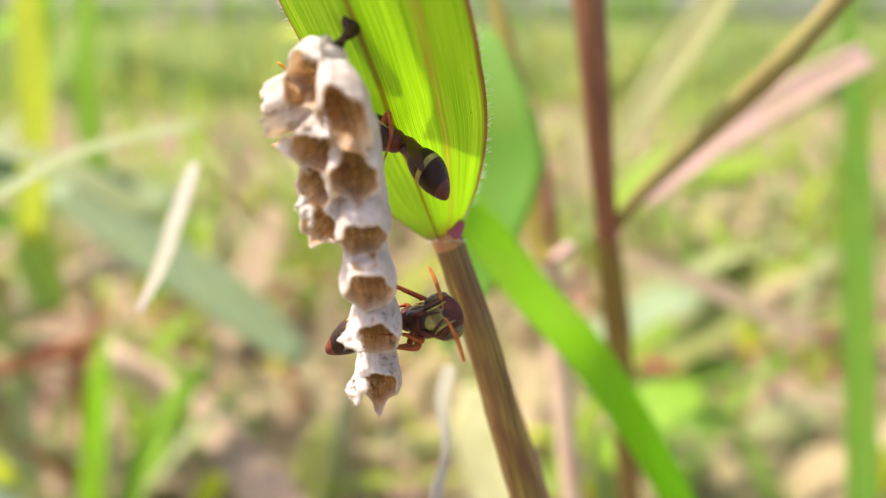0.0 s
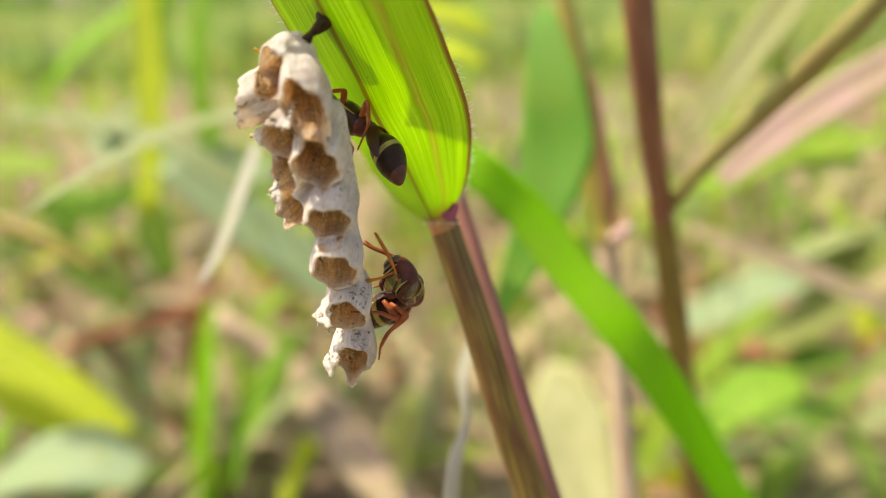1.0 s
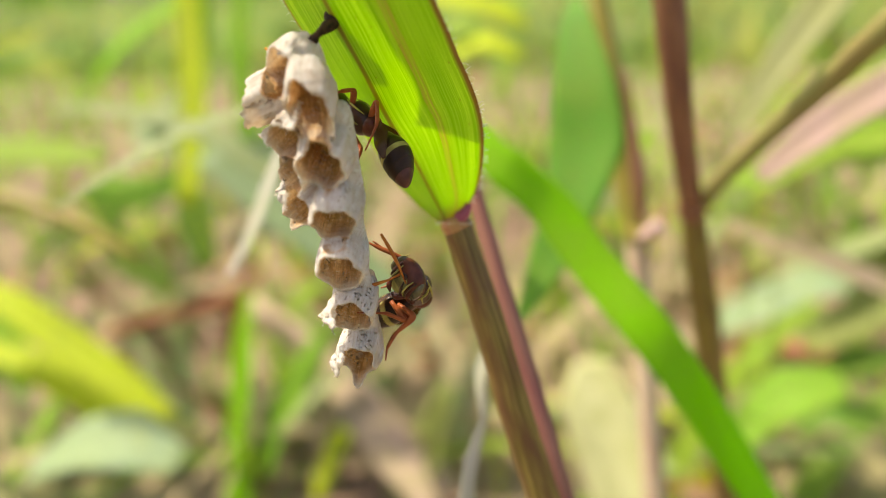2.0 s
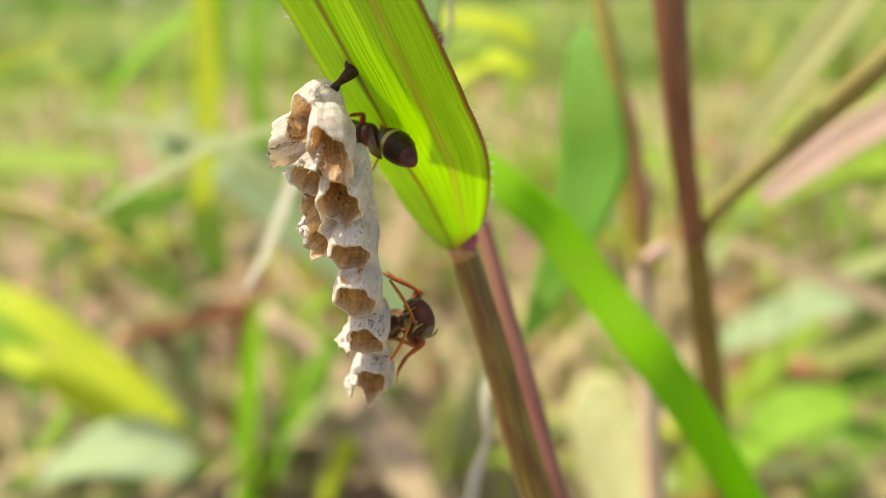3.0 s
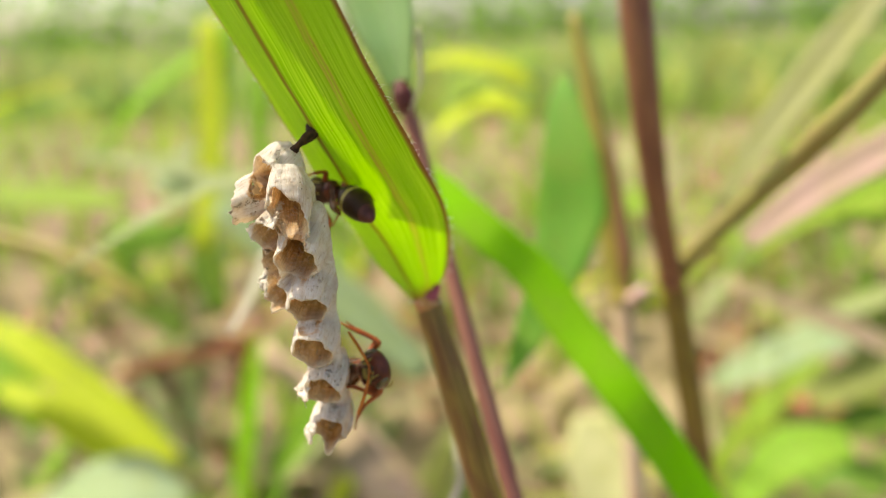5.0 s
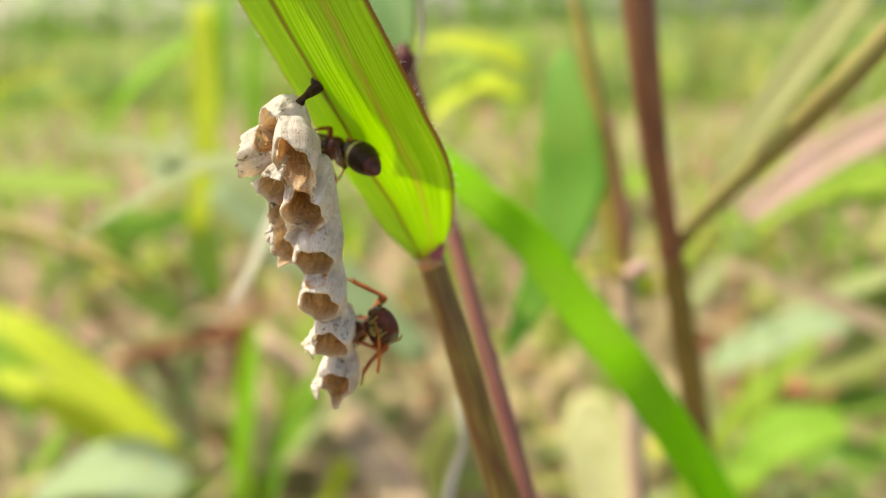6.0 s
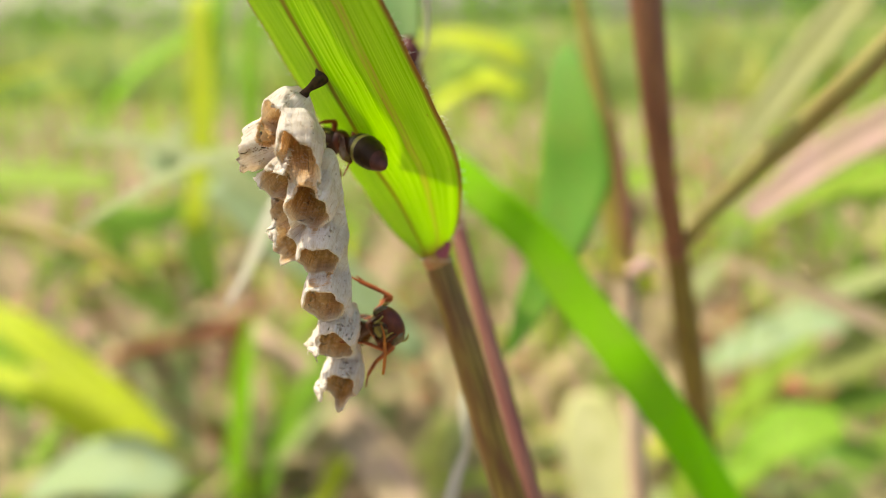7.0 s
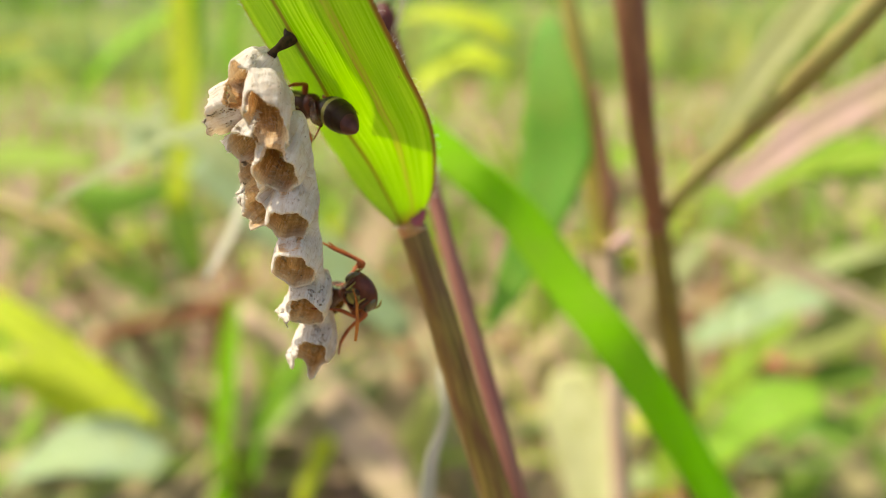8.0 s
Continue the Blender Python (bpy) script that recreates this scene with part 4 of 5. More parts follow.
# ---- the nest ----
# mouth centre, radius, length, axis, mouth's facing, drawn-out rims (angle, reach, breadth)
TOP_CELLS = [
    ((-12.4, 64.6, 15.1), 2.40, 5.5, (-0.20, -0.62, -0.76), (-0.50, -0.85, -0.15), ((120, 0.20, 30),)),
    ((-16.3, 66.4, 12.8), 2.45, 6.0, (-0.80, -0.34, -0.46), (-0.98, 0.12, 0.12), ((80, 0.30, 30), (0, 0.3, 40))),
    ((-8.7, 63.0, 11.3), 2.55, 5.8, (0.26, -0.38, -0.90), (-0.08, -0.93, -0.36), ((15, 0.25, 30), (-90, 0.15, 50))),
    ((-12.0, 64.8, 8.8), 2.45, 6.0, (-0.30, -0.66, -0.68), (-0.48, -0.80, -0.36), ((20, 0.28, 30),)),
]
MIDDLE_CELLS = [
    ((-8.1, 64.4, 6.1), 2.60, 6.2, (0.06, -0.70, -0.70), (0.02, -0.78, -0.62), ((10, 0.28, 30), (90, 0.15, 40))),
    ((-12.2, 66.6, 5.4), 2.35, 5.5, (-0.40, -0.66, -0.62), (-0.60, -0.75, -0.28), ((10, 0.2, 30),)),
    ((-11.8, 67.6, 2.2), 2.35, 5.5, (-0.36, -0.66, -0.64), (-0.52, -0.74, -0.40), ((0, 0.45, 25), (-50, 0.45, 22))),
    ((-7.5, 66.4, 1.0), 2.62, 6.2, (0.14, -0.72, -0.68), (0.08, -0.79, -0.60), ((10, 0.28, 28), (90, 0.15, 40))),
]
LOWER_CELLS = [
    ((-6.9, 67.4, -4.2), 2.60, 6.2, (0.18, -0.74, -0.66), (0.10, -0.82, -0.56), ((10, 0.30, 28), (-85, 0.2, 45))),
    ((-6.5, 70.0, -9.0), 2.50, 6.2, (0.16, -0.74, -0.66), (0.06, -0.82, -0.56), ((0, 0.45, 28),)),
    ((-6.6, 72.4, -14.1), 2.35, 5.8, (0.12, -0.72, -0.68), (0.04, -0.80, -0.58), ((0, 0.40, 26), (-88, 0.95, 26), (170, 0.30, 30))),
]
CELLS = TOP_CELLS + MIDDLE_CELLS + LOWER_CELLS
# sheets of paper drawn out beyond the rims: corners
UPPER_SHEETS = [
    ((-13.7, 65, 10.7), (-10.9, 65.6, 12.9), (-9.9, 62, 9.8)),
    ((-13.1, 64.6, 17.4), (-12, 67, 19.8), (-10.6, 62.6, 16.9)),
    ((-13.6, 68, 5.4), (-14.2, 67, 3.7), (-11.9, 65, 3.9)),
    ((-14.2, 67, 3.7), (-12.2, 65.4, 2.1), (-11.9, 65, 3.9)),
    ((-16, 67.2, 9.9), (-14.7, 67, 10.7), (-14.1, 65.2, 8.4)),
    ((-8.7, 71.2, -6.5), (-10.5, 70.8, -9.1), (-7.6, 67.4, -10.3)),
    ((-8.6, 73.4, -12), (-10.1, 73.2, -14.6), (-7.4, 69.8, -13.6)),
]
LOWER_SHEETS = [
    ((-10.1, 73.2, -14.6), (-8.7, 71.8, -16), (-7.4, 69.8, -13.6)),
    ((-15.2, 67.5, 16.6), (-17.5, 67.8, 15), (-14.4, 65.2, 12.4)),
    ((-17.5, 67.8, 15), (-17, 67.2, 12.6), (-14.4, 65.2, 12.4)),
]
SHEETS = UPPER_SHEETS + LOWER_SHEETS
WALL, STEP = 0.26, 0.16


def ripple(p, scale, seed):
    """A smooth wandering value, about -1 to 1, over an array of places."""
    rng = np.random.default_rng(seed)
    out = np.zeros(p.shape[:-1], np.float32)
    for _ in range(7):
        k = rng.normal(size=3).astype(np.float32) * scale
        out += np.sin(p[..., 0] * k[0] + p[..., 1] * k[1] + p[..., 2] * k[2] + np.float32(rng.uniform(0, 6.28)))
    return out / 3.2


def nest_fields():
    """Solid paper as a field over a grid: cells that share walls, hollow, joined to a neck. Returns the grid's corner, the field, each place's cell, how far it lies on the hollow side, and its depth behind the mouth."""
    lo, hi = np.array((-20.5, 58.5, -19.0)), np.array((-2.5, 80.0, 20.5))
    n = np.ceil((hi - lo) / STEP).astype(int)
    p = np.stack(np.meshgrid(*[np.arange(m, dtype=np.float32) * STEP + l for m, l in zip(n, lo)], indexing="ij"), -1).astype(np.float32)
    rough, fine = ripple(p, 0.8, 1) * 0.17 + ripple(p, 2.0, 2) * 0.08, ripple(p, 3.6, 3) * 0.07
    outs, rads, cyls, mouths = [], [], [], []
    for k, (c, radius, length, axis, face, lips) in enumerate(CELLS):
        ax, fc = np.array(Vector(axis).normalized(), np.float32), np.array(Vector(face).normalized(), np.float32)
        q = p - np.array(c, np.float32)
        s = q @ ax
        up = np.array((0, 0, 1), np.float32) - ax * ax[2]
        up /= np.linalg.norm(up)
        side = np.cross(ax, up)
        x, y = q @ side, q @ up
        r = np.hypot(x, y)
        a = np.arctan2(y, x)
        back = np.clip((s + length) / length, 0, 1.3)
        big = radius * (0.74 + 0.30 * np.sin(np.pi * np.minimum(back, 1.1) * 0.74)) * (1 + 0.055 * np.cos(6 * a + k))
        rad = r - big - rough - 0.010 * np.sin(s * 8.5 + 1.5 * np.sin(2 * a + k))
        lips = (*lips, (90, 0.14, 48), (-90, -0.20, 60))  # an upper lip juts out, the lower one stays short
        reach = 0.13 * radius * ripple(np.stack([np.cos(a) * 2, np.sin(a) * 2, 0 * a], -1), 1.0, 20 + k) + fine * 1.6
        for at, far, broad in lips:
            off = (a - math.radians(at) + np.pi) % (2 * np.pi) - np.pi
            reach = reach + far * radius * np.exp(-((off / math.radians(broad)) ** 2))
        mouth = q @ fc - reach
        outs.append(np.maximum(np.maximum(rad, mouth), -(s + length)))
        rads.append(rad)
        mouths.append(-mouth / length)
        cyls.append(np.maximum(np.maximum(rad + WALL, -(s + length - 1.2)), mouth - 2.2))
    # neck, from the pedicel to the upper cells
    def capsule(a, b, ra, rb):
        a, b = np.array(a, np.float32), np.array(b, np.float32)
        t = np.clip(((p - a) @ (b - a)) / ((b - a) @ (b - a)), 0, 1)
        return np.linalg.norm(p - a - t[..., None] * (b - a), axis=-1) - (ra + (rb - ra) * t) - rough
    def sheet(a, b, c):
        a, b, c = (np.array(v, np.float32) for v in (a, b, c))
        nor = np.cross(b - a, c - a)
        nor /= np.linalg.norm(nor)
        d = np.abs((p - a) @ nor) - 0.13
        for u, v in ((a, b), (b, c), (c, a)):
            e = np.cross(v - u, nor)
            d = np.maximum(d, (p - u) @ (e / np.linalg.norm(e)))
        return d + fine * 1.2 + rough * 0.4
    extra = capsule((-9.5, 66.0, 19.2), (-10.0, 66.6, 17.5), 0.42, 1.35)
    for piece in (capsule((-10.4, 65.8, 18.1), (-10.2, 67.4, 15.0), 1.2, 1.9), capsule((-9.8, 67.6, 14.5), (-8.4, 72.0, -3.5), 1.8, 1.5), capsule((-7.4, 67.4, 12.0), (-6.4, 71.2, -4.0), 1.45, 1.3), capsule((-6.4, 71.2, -4.0), (-6.0, 75.0, -12.5), 1.3, 1.0)):
        extra = np.minimum(extra, piece)
    solid = extra.copy()
    blend = 0.38
    for o in outs:
        h = np.clip(0.5 + 0.5 * (solid - o) / blend, 0, 1)
        solid = solid * (1 - h) + o * h - blend * h * (1 - h)
    hollow = np.full(solid.shape, 9.0, np.float32)
    for k, cyl in enumerate(cyls):
        room = cyl
        for j, o in enumerate(outs):
            if j != k:
                room = np.maximum(room, np.minimum((rads[k] - rads[j]) * 0.5 + WALL * 0.5, -o))
        hollow = np.minimum(hollow, room)
    solid = np.maximum(solid, -hollow)
    torn = np.full(solid.shape, 9.0, np.float32)
    for corners in SHEETS:
        torn = np.minimum(torn, sheet(*corners))
    solid = np.minimum(solid, torn)
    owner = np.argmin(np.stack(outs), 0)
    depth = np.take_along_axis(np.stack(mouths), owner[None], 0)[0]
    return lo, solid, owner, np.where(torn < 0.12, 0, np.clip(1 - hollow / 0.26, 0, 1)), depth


def surface_of(lo, field):
    """A net over the zero surface of a field: vertices and quads."""
    inside = field < 0
    corners = [(a, b, c) for a in (0, 1) for b in (0, 1) for c in (0, 1)]
    m = np.array(field.shape) - 1
    cut = lambda f, o: f[o[0] : o[0] + m[0], o[1] : o[1] + m[1], o[2] : o[2] + m[2]]
    count = sum(cut(inside, o).astype(np.int8) for o in corners)
    mixed = (count > 0) & (count < 8)
    cells = np.argwhere(mixed)
    index = np.full(mixed.shape, -1, np.int64)
    index[mixed] = np.arange(len(cells))
    total, hits = np.zeros((len(cells), 3)), np.zeros(len(cells))
    for a in corners:
        for axis in range(3):
            if a[axis] == 0:
                b = list(a)
                b[axis] = 1
                fa, fb = (field[tuple((cells + np.array(o)).T)] for o in (a, b))
                hit = (fa < 0) != (fb < 0)
                t = np.where(hit, fa / np.where(hit, fa - fb, 1), 0)
                place = np.tile(np.array(a, float), (len(cells), 1))
                place[:, axis] += t
                total += place * hit[:, None]
                hits += hit
    verts = (cells + total / hits[:, None]) * STEP + lo
    quads = []
    for axis in range(3):
        u, v = (axis + 1) % 3, (axis + 2) % 3
        step = np.zeros(3, int)
        step[axis] = 1
        sa = [slice(1, -1)] * 3
        sb = [slice(1, -1)] * 3
        sb[axis] = slice(2, None)
        a, b = inside[tuple(sa)], inside[tuple(sb)]
        for flip, edge in ((False, a & ~b), (True, ~a & b)):
            e = np.argwhere(edge) + 1
            eu, ev = np.zeros(3, int), np.zeros(3, int)
            eu[u], ev[v] = 1, 1
            ring = [e, e - eu, e - eu - ev, e - ev]
            ids = np.stack([index[tuple(np.minimum(c, m - 1).T)] for c in ring], 1)
            quads.append(ids[:, ::-1] if flip else ids)
    quads = np.concatenate(quads)
    return verts, quads[(quads >= 0).all(1)]


def growth(k, p):
    """Places round and along a cell, in millimetres or so: the paper's fibres follow them."""
    c, radius, _, axis, _, _ = CELLS[k]
    ax = np.array(Vector(axis).normalized())
    q = p - np.array(c)
    s = q @ ax
    across = q - s[:, None] * ax
    side = np.cross(ax, (0, 0, 1))
    side /= np.linalg.norm(side)
    a = np.arctan2(across @ np.cross(ax, side), across @ side)
    return np.stack([np.cos(a) * 1.6 + 7 * k, np.sin(a) * 1.6, s * 0.7], 1)


def build_nest():
    t = thing("wasp_nest", S(-8.1, 68.1, 21.6), "grey-white paper wasp nest of open cells under a leaf", "nest")
    lo, field, owner, hollow, depth = nest_fields()
    verts, quads = surface_of(lo, field)
    grid = np.clip(np.round((verts - lo) / STEP).astype(int), 0, np.array(field.shape) - 1)
    normal = np.stack([np.gradient(field, axis=k)[tuple(grid.T)] for k in range(3)], 1)
    who, deep, down = owner[tuple(grid.T)], hollow[tuple(grid.T)], depth[tuple(grid.T)]
    turn, rot = np.array(SITE.to_3x3()), np.array(SITE.to_3x3().normalized())
    places = verts @ turn.T + np.array(SITE.translation) - np.array(t.location)
    normal = normal / np.maximum(np.linalg.norm(normal, axis=1, keepdims=True), 1e-9) @ rot.T
    mine = np.array([np.bincount(w, minlength=len(CELLS)).argmax() for w in who[quads]])
    for k in range(len(CELLS)):
        q = quads[mine == k]
        used, back = np.unique(q, return_inverse=True)
        me = bpy.data.meshes.new("cell")
        me.from_pydata(places[used].tolist(), [], back.reshape(-1, 4).tolist())
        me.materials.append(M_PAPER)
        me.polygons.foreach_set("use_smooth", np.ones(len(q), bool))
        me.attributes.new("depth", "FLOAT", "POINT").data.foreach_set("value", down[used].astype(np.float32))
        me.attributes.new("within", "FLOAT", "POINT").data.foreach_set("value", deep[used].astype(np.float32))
        me.attributes.new("growth", "FLOAT_VECTOR", "POINT").data.foreach_set("vector", growth(k, verts[used]).astype(np.float32).ravel())
        me.normals_split_custom_set_from_vertices(normal[used].tolist())
        ob = new("cell", me)
        ob.parent = t
    rng = random.Random(21)
    bm = bmesh.new()
    for corners in SHEETS:
        for _ in range(7):
            a, c = rng.sample(corners, 2)
            p = S(*(Vector(a).lerp(Vector(c), rng.random())))
            d = SD(rng.uniform(-1.0, 0.15), rng.uniform(-0.5, 0.3), rng.uniform(-0.9, 0.5))
            l = rng.uniform(0.0001, 0.0004)
            tube(bm, [p - d * 0.0002, p + d * l * 0.5, p + d * l + SD(0, 0, -1) * l * 0.2], [0.00004, 0.00003, 0.00001], 4, cap=False)
    tagged(part("paper_fibres", bm, M_PAPER, t, "loose white fibres on the cell rims"), "loose white fibres on the cell rims", kind="stuff")
    bm = tube(bmesh.new(), spline([S(-9.4, 71.8, 24.4), S(-9.2, 71.0, 23.5), S(-8.9, 69.6, 22.4), S(-8.8, 68.3, 21.4), S(-9.0, 66.9, 20.4), S(-9.4, 66.0, 19.6), S(-9.8, 66.0, 19.0)], 6), [0.0006, 0.0009, 0.0008, 0.0006, 0.0004, 0.0003, 0.0004], 18, wobble=0.35)
    part("pedicel", bm, M_PEDICEL, t, "black-brown pedicel glued to the leaf")
    return t


build_nest()


# ---- the wasps ----
MM = 0.00108


def facing(p, ahead, up):
    """A pose at a point of the plant's frame, facing a direction of it, with the back towards another."""
    a, u = SD(*ahead), SD(*up)
    y = u.cross(a).normalized()
    z = a.cross(y)
    m = Matrix((a, y, z)).transposed().to_4x4()
    m.translation = S(*p)
    return m


def turned(body, ahead, up, at):
    """The pose, in the space of a thing that stands at body, of a part that sits at the place at and faces a direction of the plant's frame."""
    r = body.to_3x3().inverted() @ facing((0, 0, 0), ahead, up).to_3x3()
    m = r.to_4x4()
    m.translation = at
    return m


HEAD_AT, WAIST_AT = Vector((1.55, 0, 0.0)) * MM, Vector((-2.0, 0, 0.05)) * MM
FEEL_AT = [Vector((1.2, 0.45, 0.35)) * MM, Vector((1.2, -0.45, 0.35)) * MM]


def bent(pts):
    """A line with firm bends at its inner points."""
    out = [pts[0]]
    for a, b, c in zip(pts, pts[1:], pts[2:]):
        out += [b.lerp(a, 0.12), b.lerp(c, 0.12)]
    return out + [pts[-1]]


def build_wasp(label, stance, legs, skull, seed, feel=1.0, feeler=M_ANT, end=M_TIP):
    """A small paper wasp in its own space: head towards +x, back up. Head, antennae and gaster are joints of their own.
    legs: lines in the plant's frame, for a body that stands at stance."""
    t = thing("paper_wasp", (0, 0, 0), label, "wasp", "wasps on the nest")
    V, unit = Vector, MM

    def joint(name, parent, at):
        ob = new(name)
        ob.parent, ob.location, ob.empty_display_size = parent, at, 0.001
        return ob

    def sub(name, bm, mat, parent, label=""):
        me = bpy.data.meshes.new(name)
        bmesh.ops.recalc_face_normals(bm, faces=bm.faces[:])
        for f in bm.faces:
            f.smooth = True
        bm.to_mesh(me)
        bm.free()
        me.materials.append(mat)
        ob = new(name, me)
        ob.parent = parent
        return tagged(ob, label)

    def line(points, radii, n=8):
        return tube(bmesh.new(), spline([V(p) * unit for p in points], 6), [r * unit for r in radii], n)

    def egg(centre, a, b, c, u=18, v=12, shape=None):
        return ellipsoid(bmesh.new(), V(centre) * unit, (V((a, 0, 0)) * unit, V((0, b, 0)) * unit, V((0, 0, c)) * unit), u, v, shape)

    thorax = sub("thorax", egg((0, 0, 0), 1.7, 1.25, 1.3, 20, 16, lambda x: 1.0 - 0.10 * x * x + 0.06 * math.sin(x * 7)), M_SHELL, t, "dark brown thorax with yellow lines")
    for side in (-1, 1):
        sub("stripe", line([(1.2, side * 0.6, 1.0), (0.3, side * 0.9, 1.02), (-0.8, side * 0.8, 0.95)], [0.04, 0.10, 0.04]), M_YMARK, thorax, "yellow line")
        sub("stripe", line([(1.1, side * 1.05, 0.3), (0.2, side * 1.27, 0.05), (-0.8, side * 1.1, 0.0)], [0.04, 0.11, 0.04]), M_YMARK, thorax, "yellow line")
        sub("stripe", line([(1.0, side * 0.9, -0.55), (0.1, side * 1.1, -0.7), (-0.7, side * 0.95, -0.7)], [0.08, 0.24, 0.08]), M_RED, thorax, "red-brown flank")
    sub("propodeum", egg((-1.4, 0, 0.15), 0.85, 0.95, 0.95), M_RED, t, "red-brown rear thorax")
    sub("prosternum", egg((0.9, 0, -0.75), 0.75, 0.7, 0.6), M_RED, t, "red-brown chest")

    head = joint("head", t, HEAD_AT)
    unit = MM * 0.93
    sub("skull", egg((0.40, 0, 0.05), 1.0, 1.95, 1.72, 22, 16, lambda x: 1.0 + 0.10 * x), skull, head, "red-brown head")
    for side in (-1, 1):
        bm = ellipsoid(bmesh.new(), V((0.62, side * 1.44, 0.22)) * unit, (V((0.58, side * 0.18, 0)) * unit, V((0, 0.48, -0.1 * side)) * unit, V((0, 0, 1.12)) * unit), 16, 12)
        sub("eye", bm, M_EYE, head, "dark compound eye")
        sub("face_stripe", line([(1.22, side * 0.85, 1.1), (1.44, side * 0.80, 0.4), (1.42, side * 0.86, -0.4), (1.1, side * 1.0, -1.0)], [0.04, 0.09, 0.09, 0.04]), M_YMARK, head, "yellow face line")
        sub("temple_stripe", line([(-0.1, side * 1.68, 1.1), (-0.15, side * 1.92, 0.2), (0.0, side * 1.78, -0.8)], [0.05, 0.12, 0.06]), M_YMARK, head, "yellow line behind the eye")
        sub("mandible", line([(0.8, side * 0.9, -1.2), (1.2, side * 0.62, -1.68), (1.25, side * 0.08, -1.95)], [0.28, 0.25, 0.08]), M_RED, head, "red-brown mandible")
    sub("face", egg((0.90, 0, -0.12), 0.60, 1.18, 1.28, 18, 12), M_FACE, head, "olive-yellow face")
    sub("clypeus", egg((1.22, 0, -0.78), 0.26, 0.66, 0.66, 16, 10), M_YMARK, head, "yellow lower face")
    sub("brow", egg((1.38, 0, 0.70), 0.14, 0.34, 0.30, 12, 8), M_SHELL, head, "dark brow")
    for side in (-1, 1):
        sub("suture", line([(1.38, side * 0.30, 0.35), (1.52, side * 0.52, -0.2), (1.48, side * 0.72, -0.75), (1.17, side * 0.75, -1.3)], [0.07, 0.10, 0.09, 0.07]), M_SHELL, head, "dark line on the face")
        sub("orbit", line([(1.12, side * 1.12, 1.15), (1.36, side * 1.08, 0.4), (1.34, side * 1.12, -0.4), (1.02, side * 1.2, -1.0)], [0.06, 0.10, 0.10, 0.06]), M_SHELL, head, "dark line beside the eye")
    unit = MM
    feelers = []
    for at in FEEL_AT:
        f = sub("antenna", line([(x * feel, y, z) for x, y, z in ((0, 0, 0), (0.9, 0.05, 0.1), (1.5, 0.0, 0.12), (2.6, -0.1, 0.05), (3.9, -0.3, -0.2))], [0.11, 0.08, 0.10, 0.13, 0.15, 0.15, 0.11], 9), feeler, head, "orange antenna with a thick end")
        f.location = at
        feelers.append(f)

    gaster = joint("gaster", t, WAIST_AT)
    sub("petiole", line([(0.15, 0, 0), (-0.6, 0, 0.06), (-1.2, 0, 0.1), (-1.9, 0, 0.0)], [0.38, 0.50, 0.75, 1.05], 16), M_SHELL, gaster, "narrow dark waist")

    def slice_of(a, b, mat, name, lift=1.0, label=""):
        """A slice of the egg-shaped gaster between two places along it."""
        bm, rings, n = bmesh.new(), [], 24
        for i in range(13):
            s = a + (b - a) * i / 12
            r = 1.40 * math.sin(math.pi * (0.07 + s * 0.93) ** 0.85) ** 0.54 * lift * (1 - 0.12 * max(0, s - 0.6))
            z = -1.1 * s * s
            rings.append([bm.verts.new(V((-1.3 - 4.3 * s, r * math.cos(2 * math.pi * j / n), z + r * 0.95 * math.sin(2 * math.pi * j / n))) * MM) for j in range(n)])
        grid_faces(bm, rings, True, lambda i, j: (j / n, i / 12))
        bm.faces.new(rings[0])
        bm.faces.new(rings[-1][::-1])
        return sub(name, bm, mat, gaster, label)

    slice_of(0.0, 0.35, M_GASTER, "segment", 1.0, "dark first segment")
    slice_of(0.34, 0.45, M_YMARK, "band", 1.012, "yellow band")
    slice_of(0.44, 0.64, M_GASTER, "segment", 1.02)
    slice_of(0.63, 0.80, M_GASTER, "segment", 1.0)
    slice_of(0.79, 0.995, end, "tip", 0.985, "purple-brown tip")
    back, limbs = stance.inverted(), []
    for pts in legs:
        bm = tube(bmesh.new(), spline(bent([back @ S(*p) for p in pts]), 4), [0.18 * MM, 0.27 * MM, 0.28 * MM, 0.16 * MM, 0.18 * MM, 0.15 * MM, 0.09 * MM, 0.06 * MM], 9)
        limbs.append(sub("leg", bm, M_LEG, t, "orange-brown leg"))
    for side in (-1, 1):
        wing = spline([V((0.3, side * 0.7, 0.6)) * MM, V((-0.9, side * 1.0, 0.6)) * MM, V((-2.2, side * 1.70, 0.0)) * MM, V((-3.4, side * 1.75, -0.6)) * MM], 8)
        bm = ribbon(bmesh.new(), wing, [0.0003, 0.0009, 0.0012, 0.0010, 0.0003], V((0, side * 0.9, 0.45)), 0.12, 0.00002)
        sub("wing", bm, M_WING, gaster, "folded smoky amber wing")
    return t, head, feelers, gaster, limbs


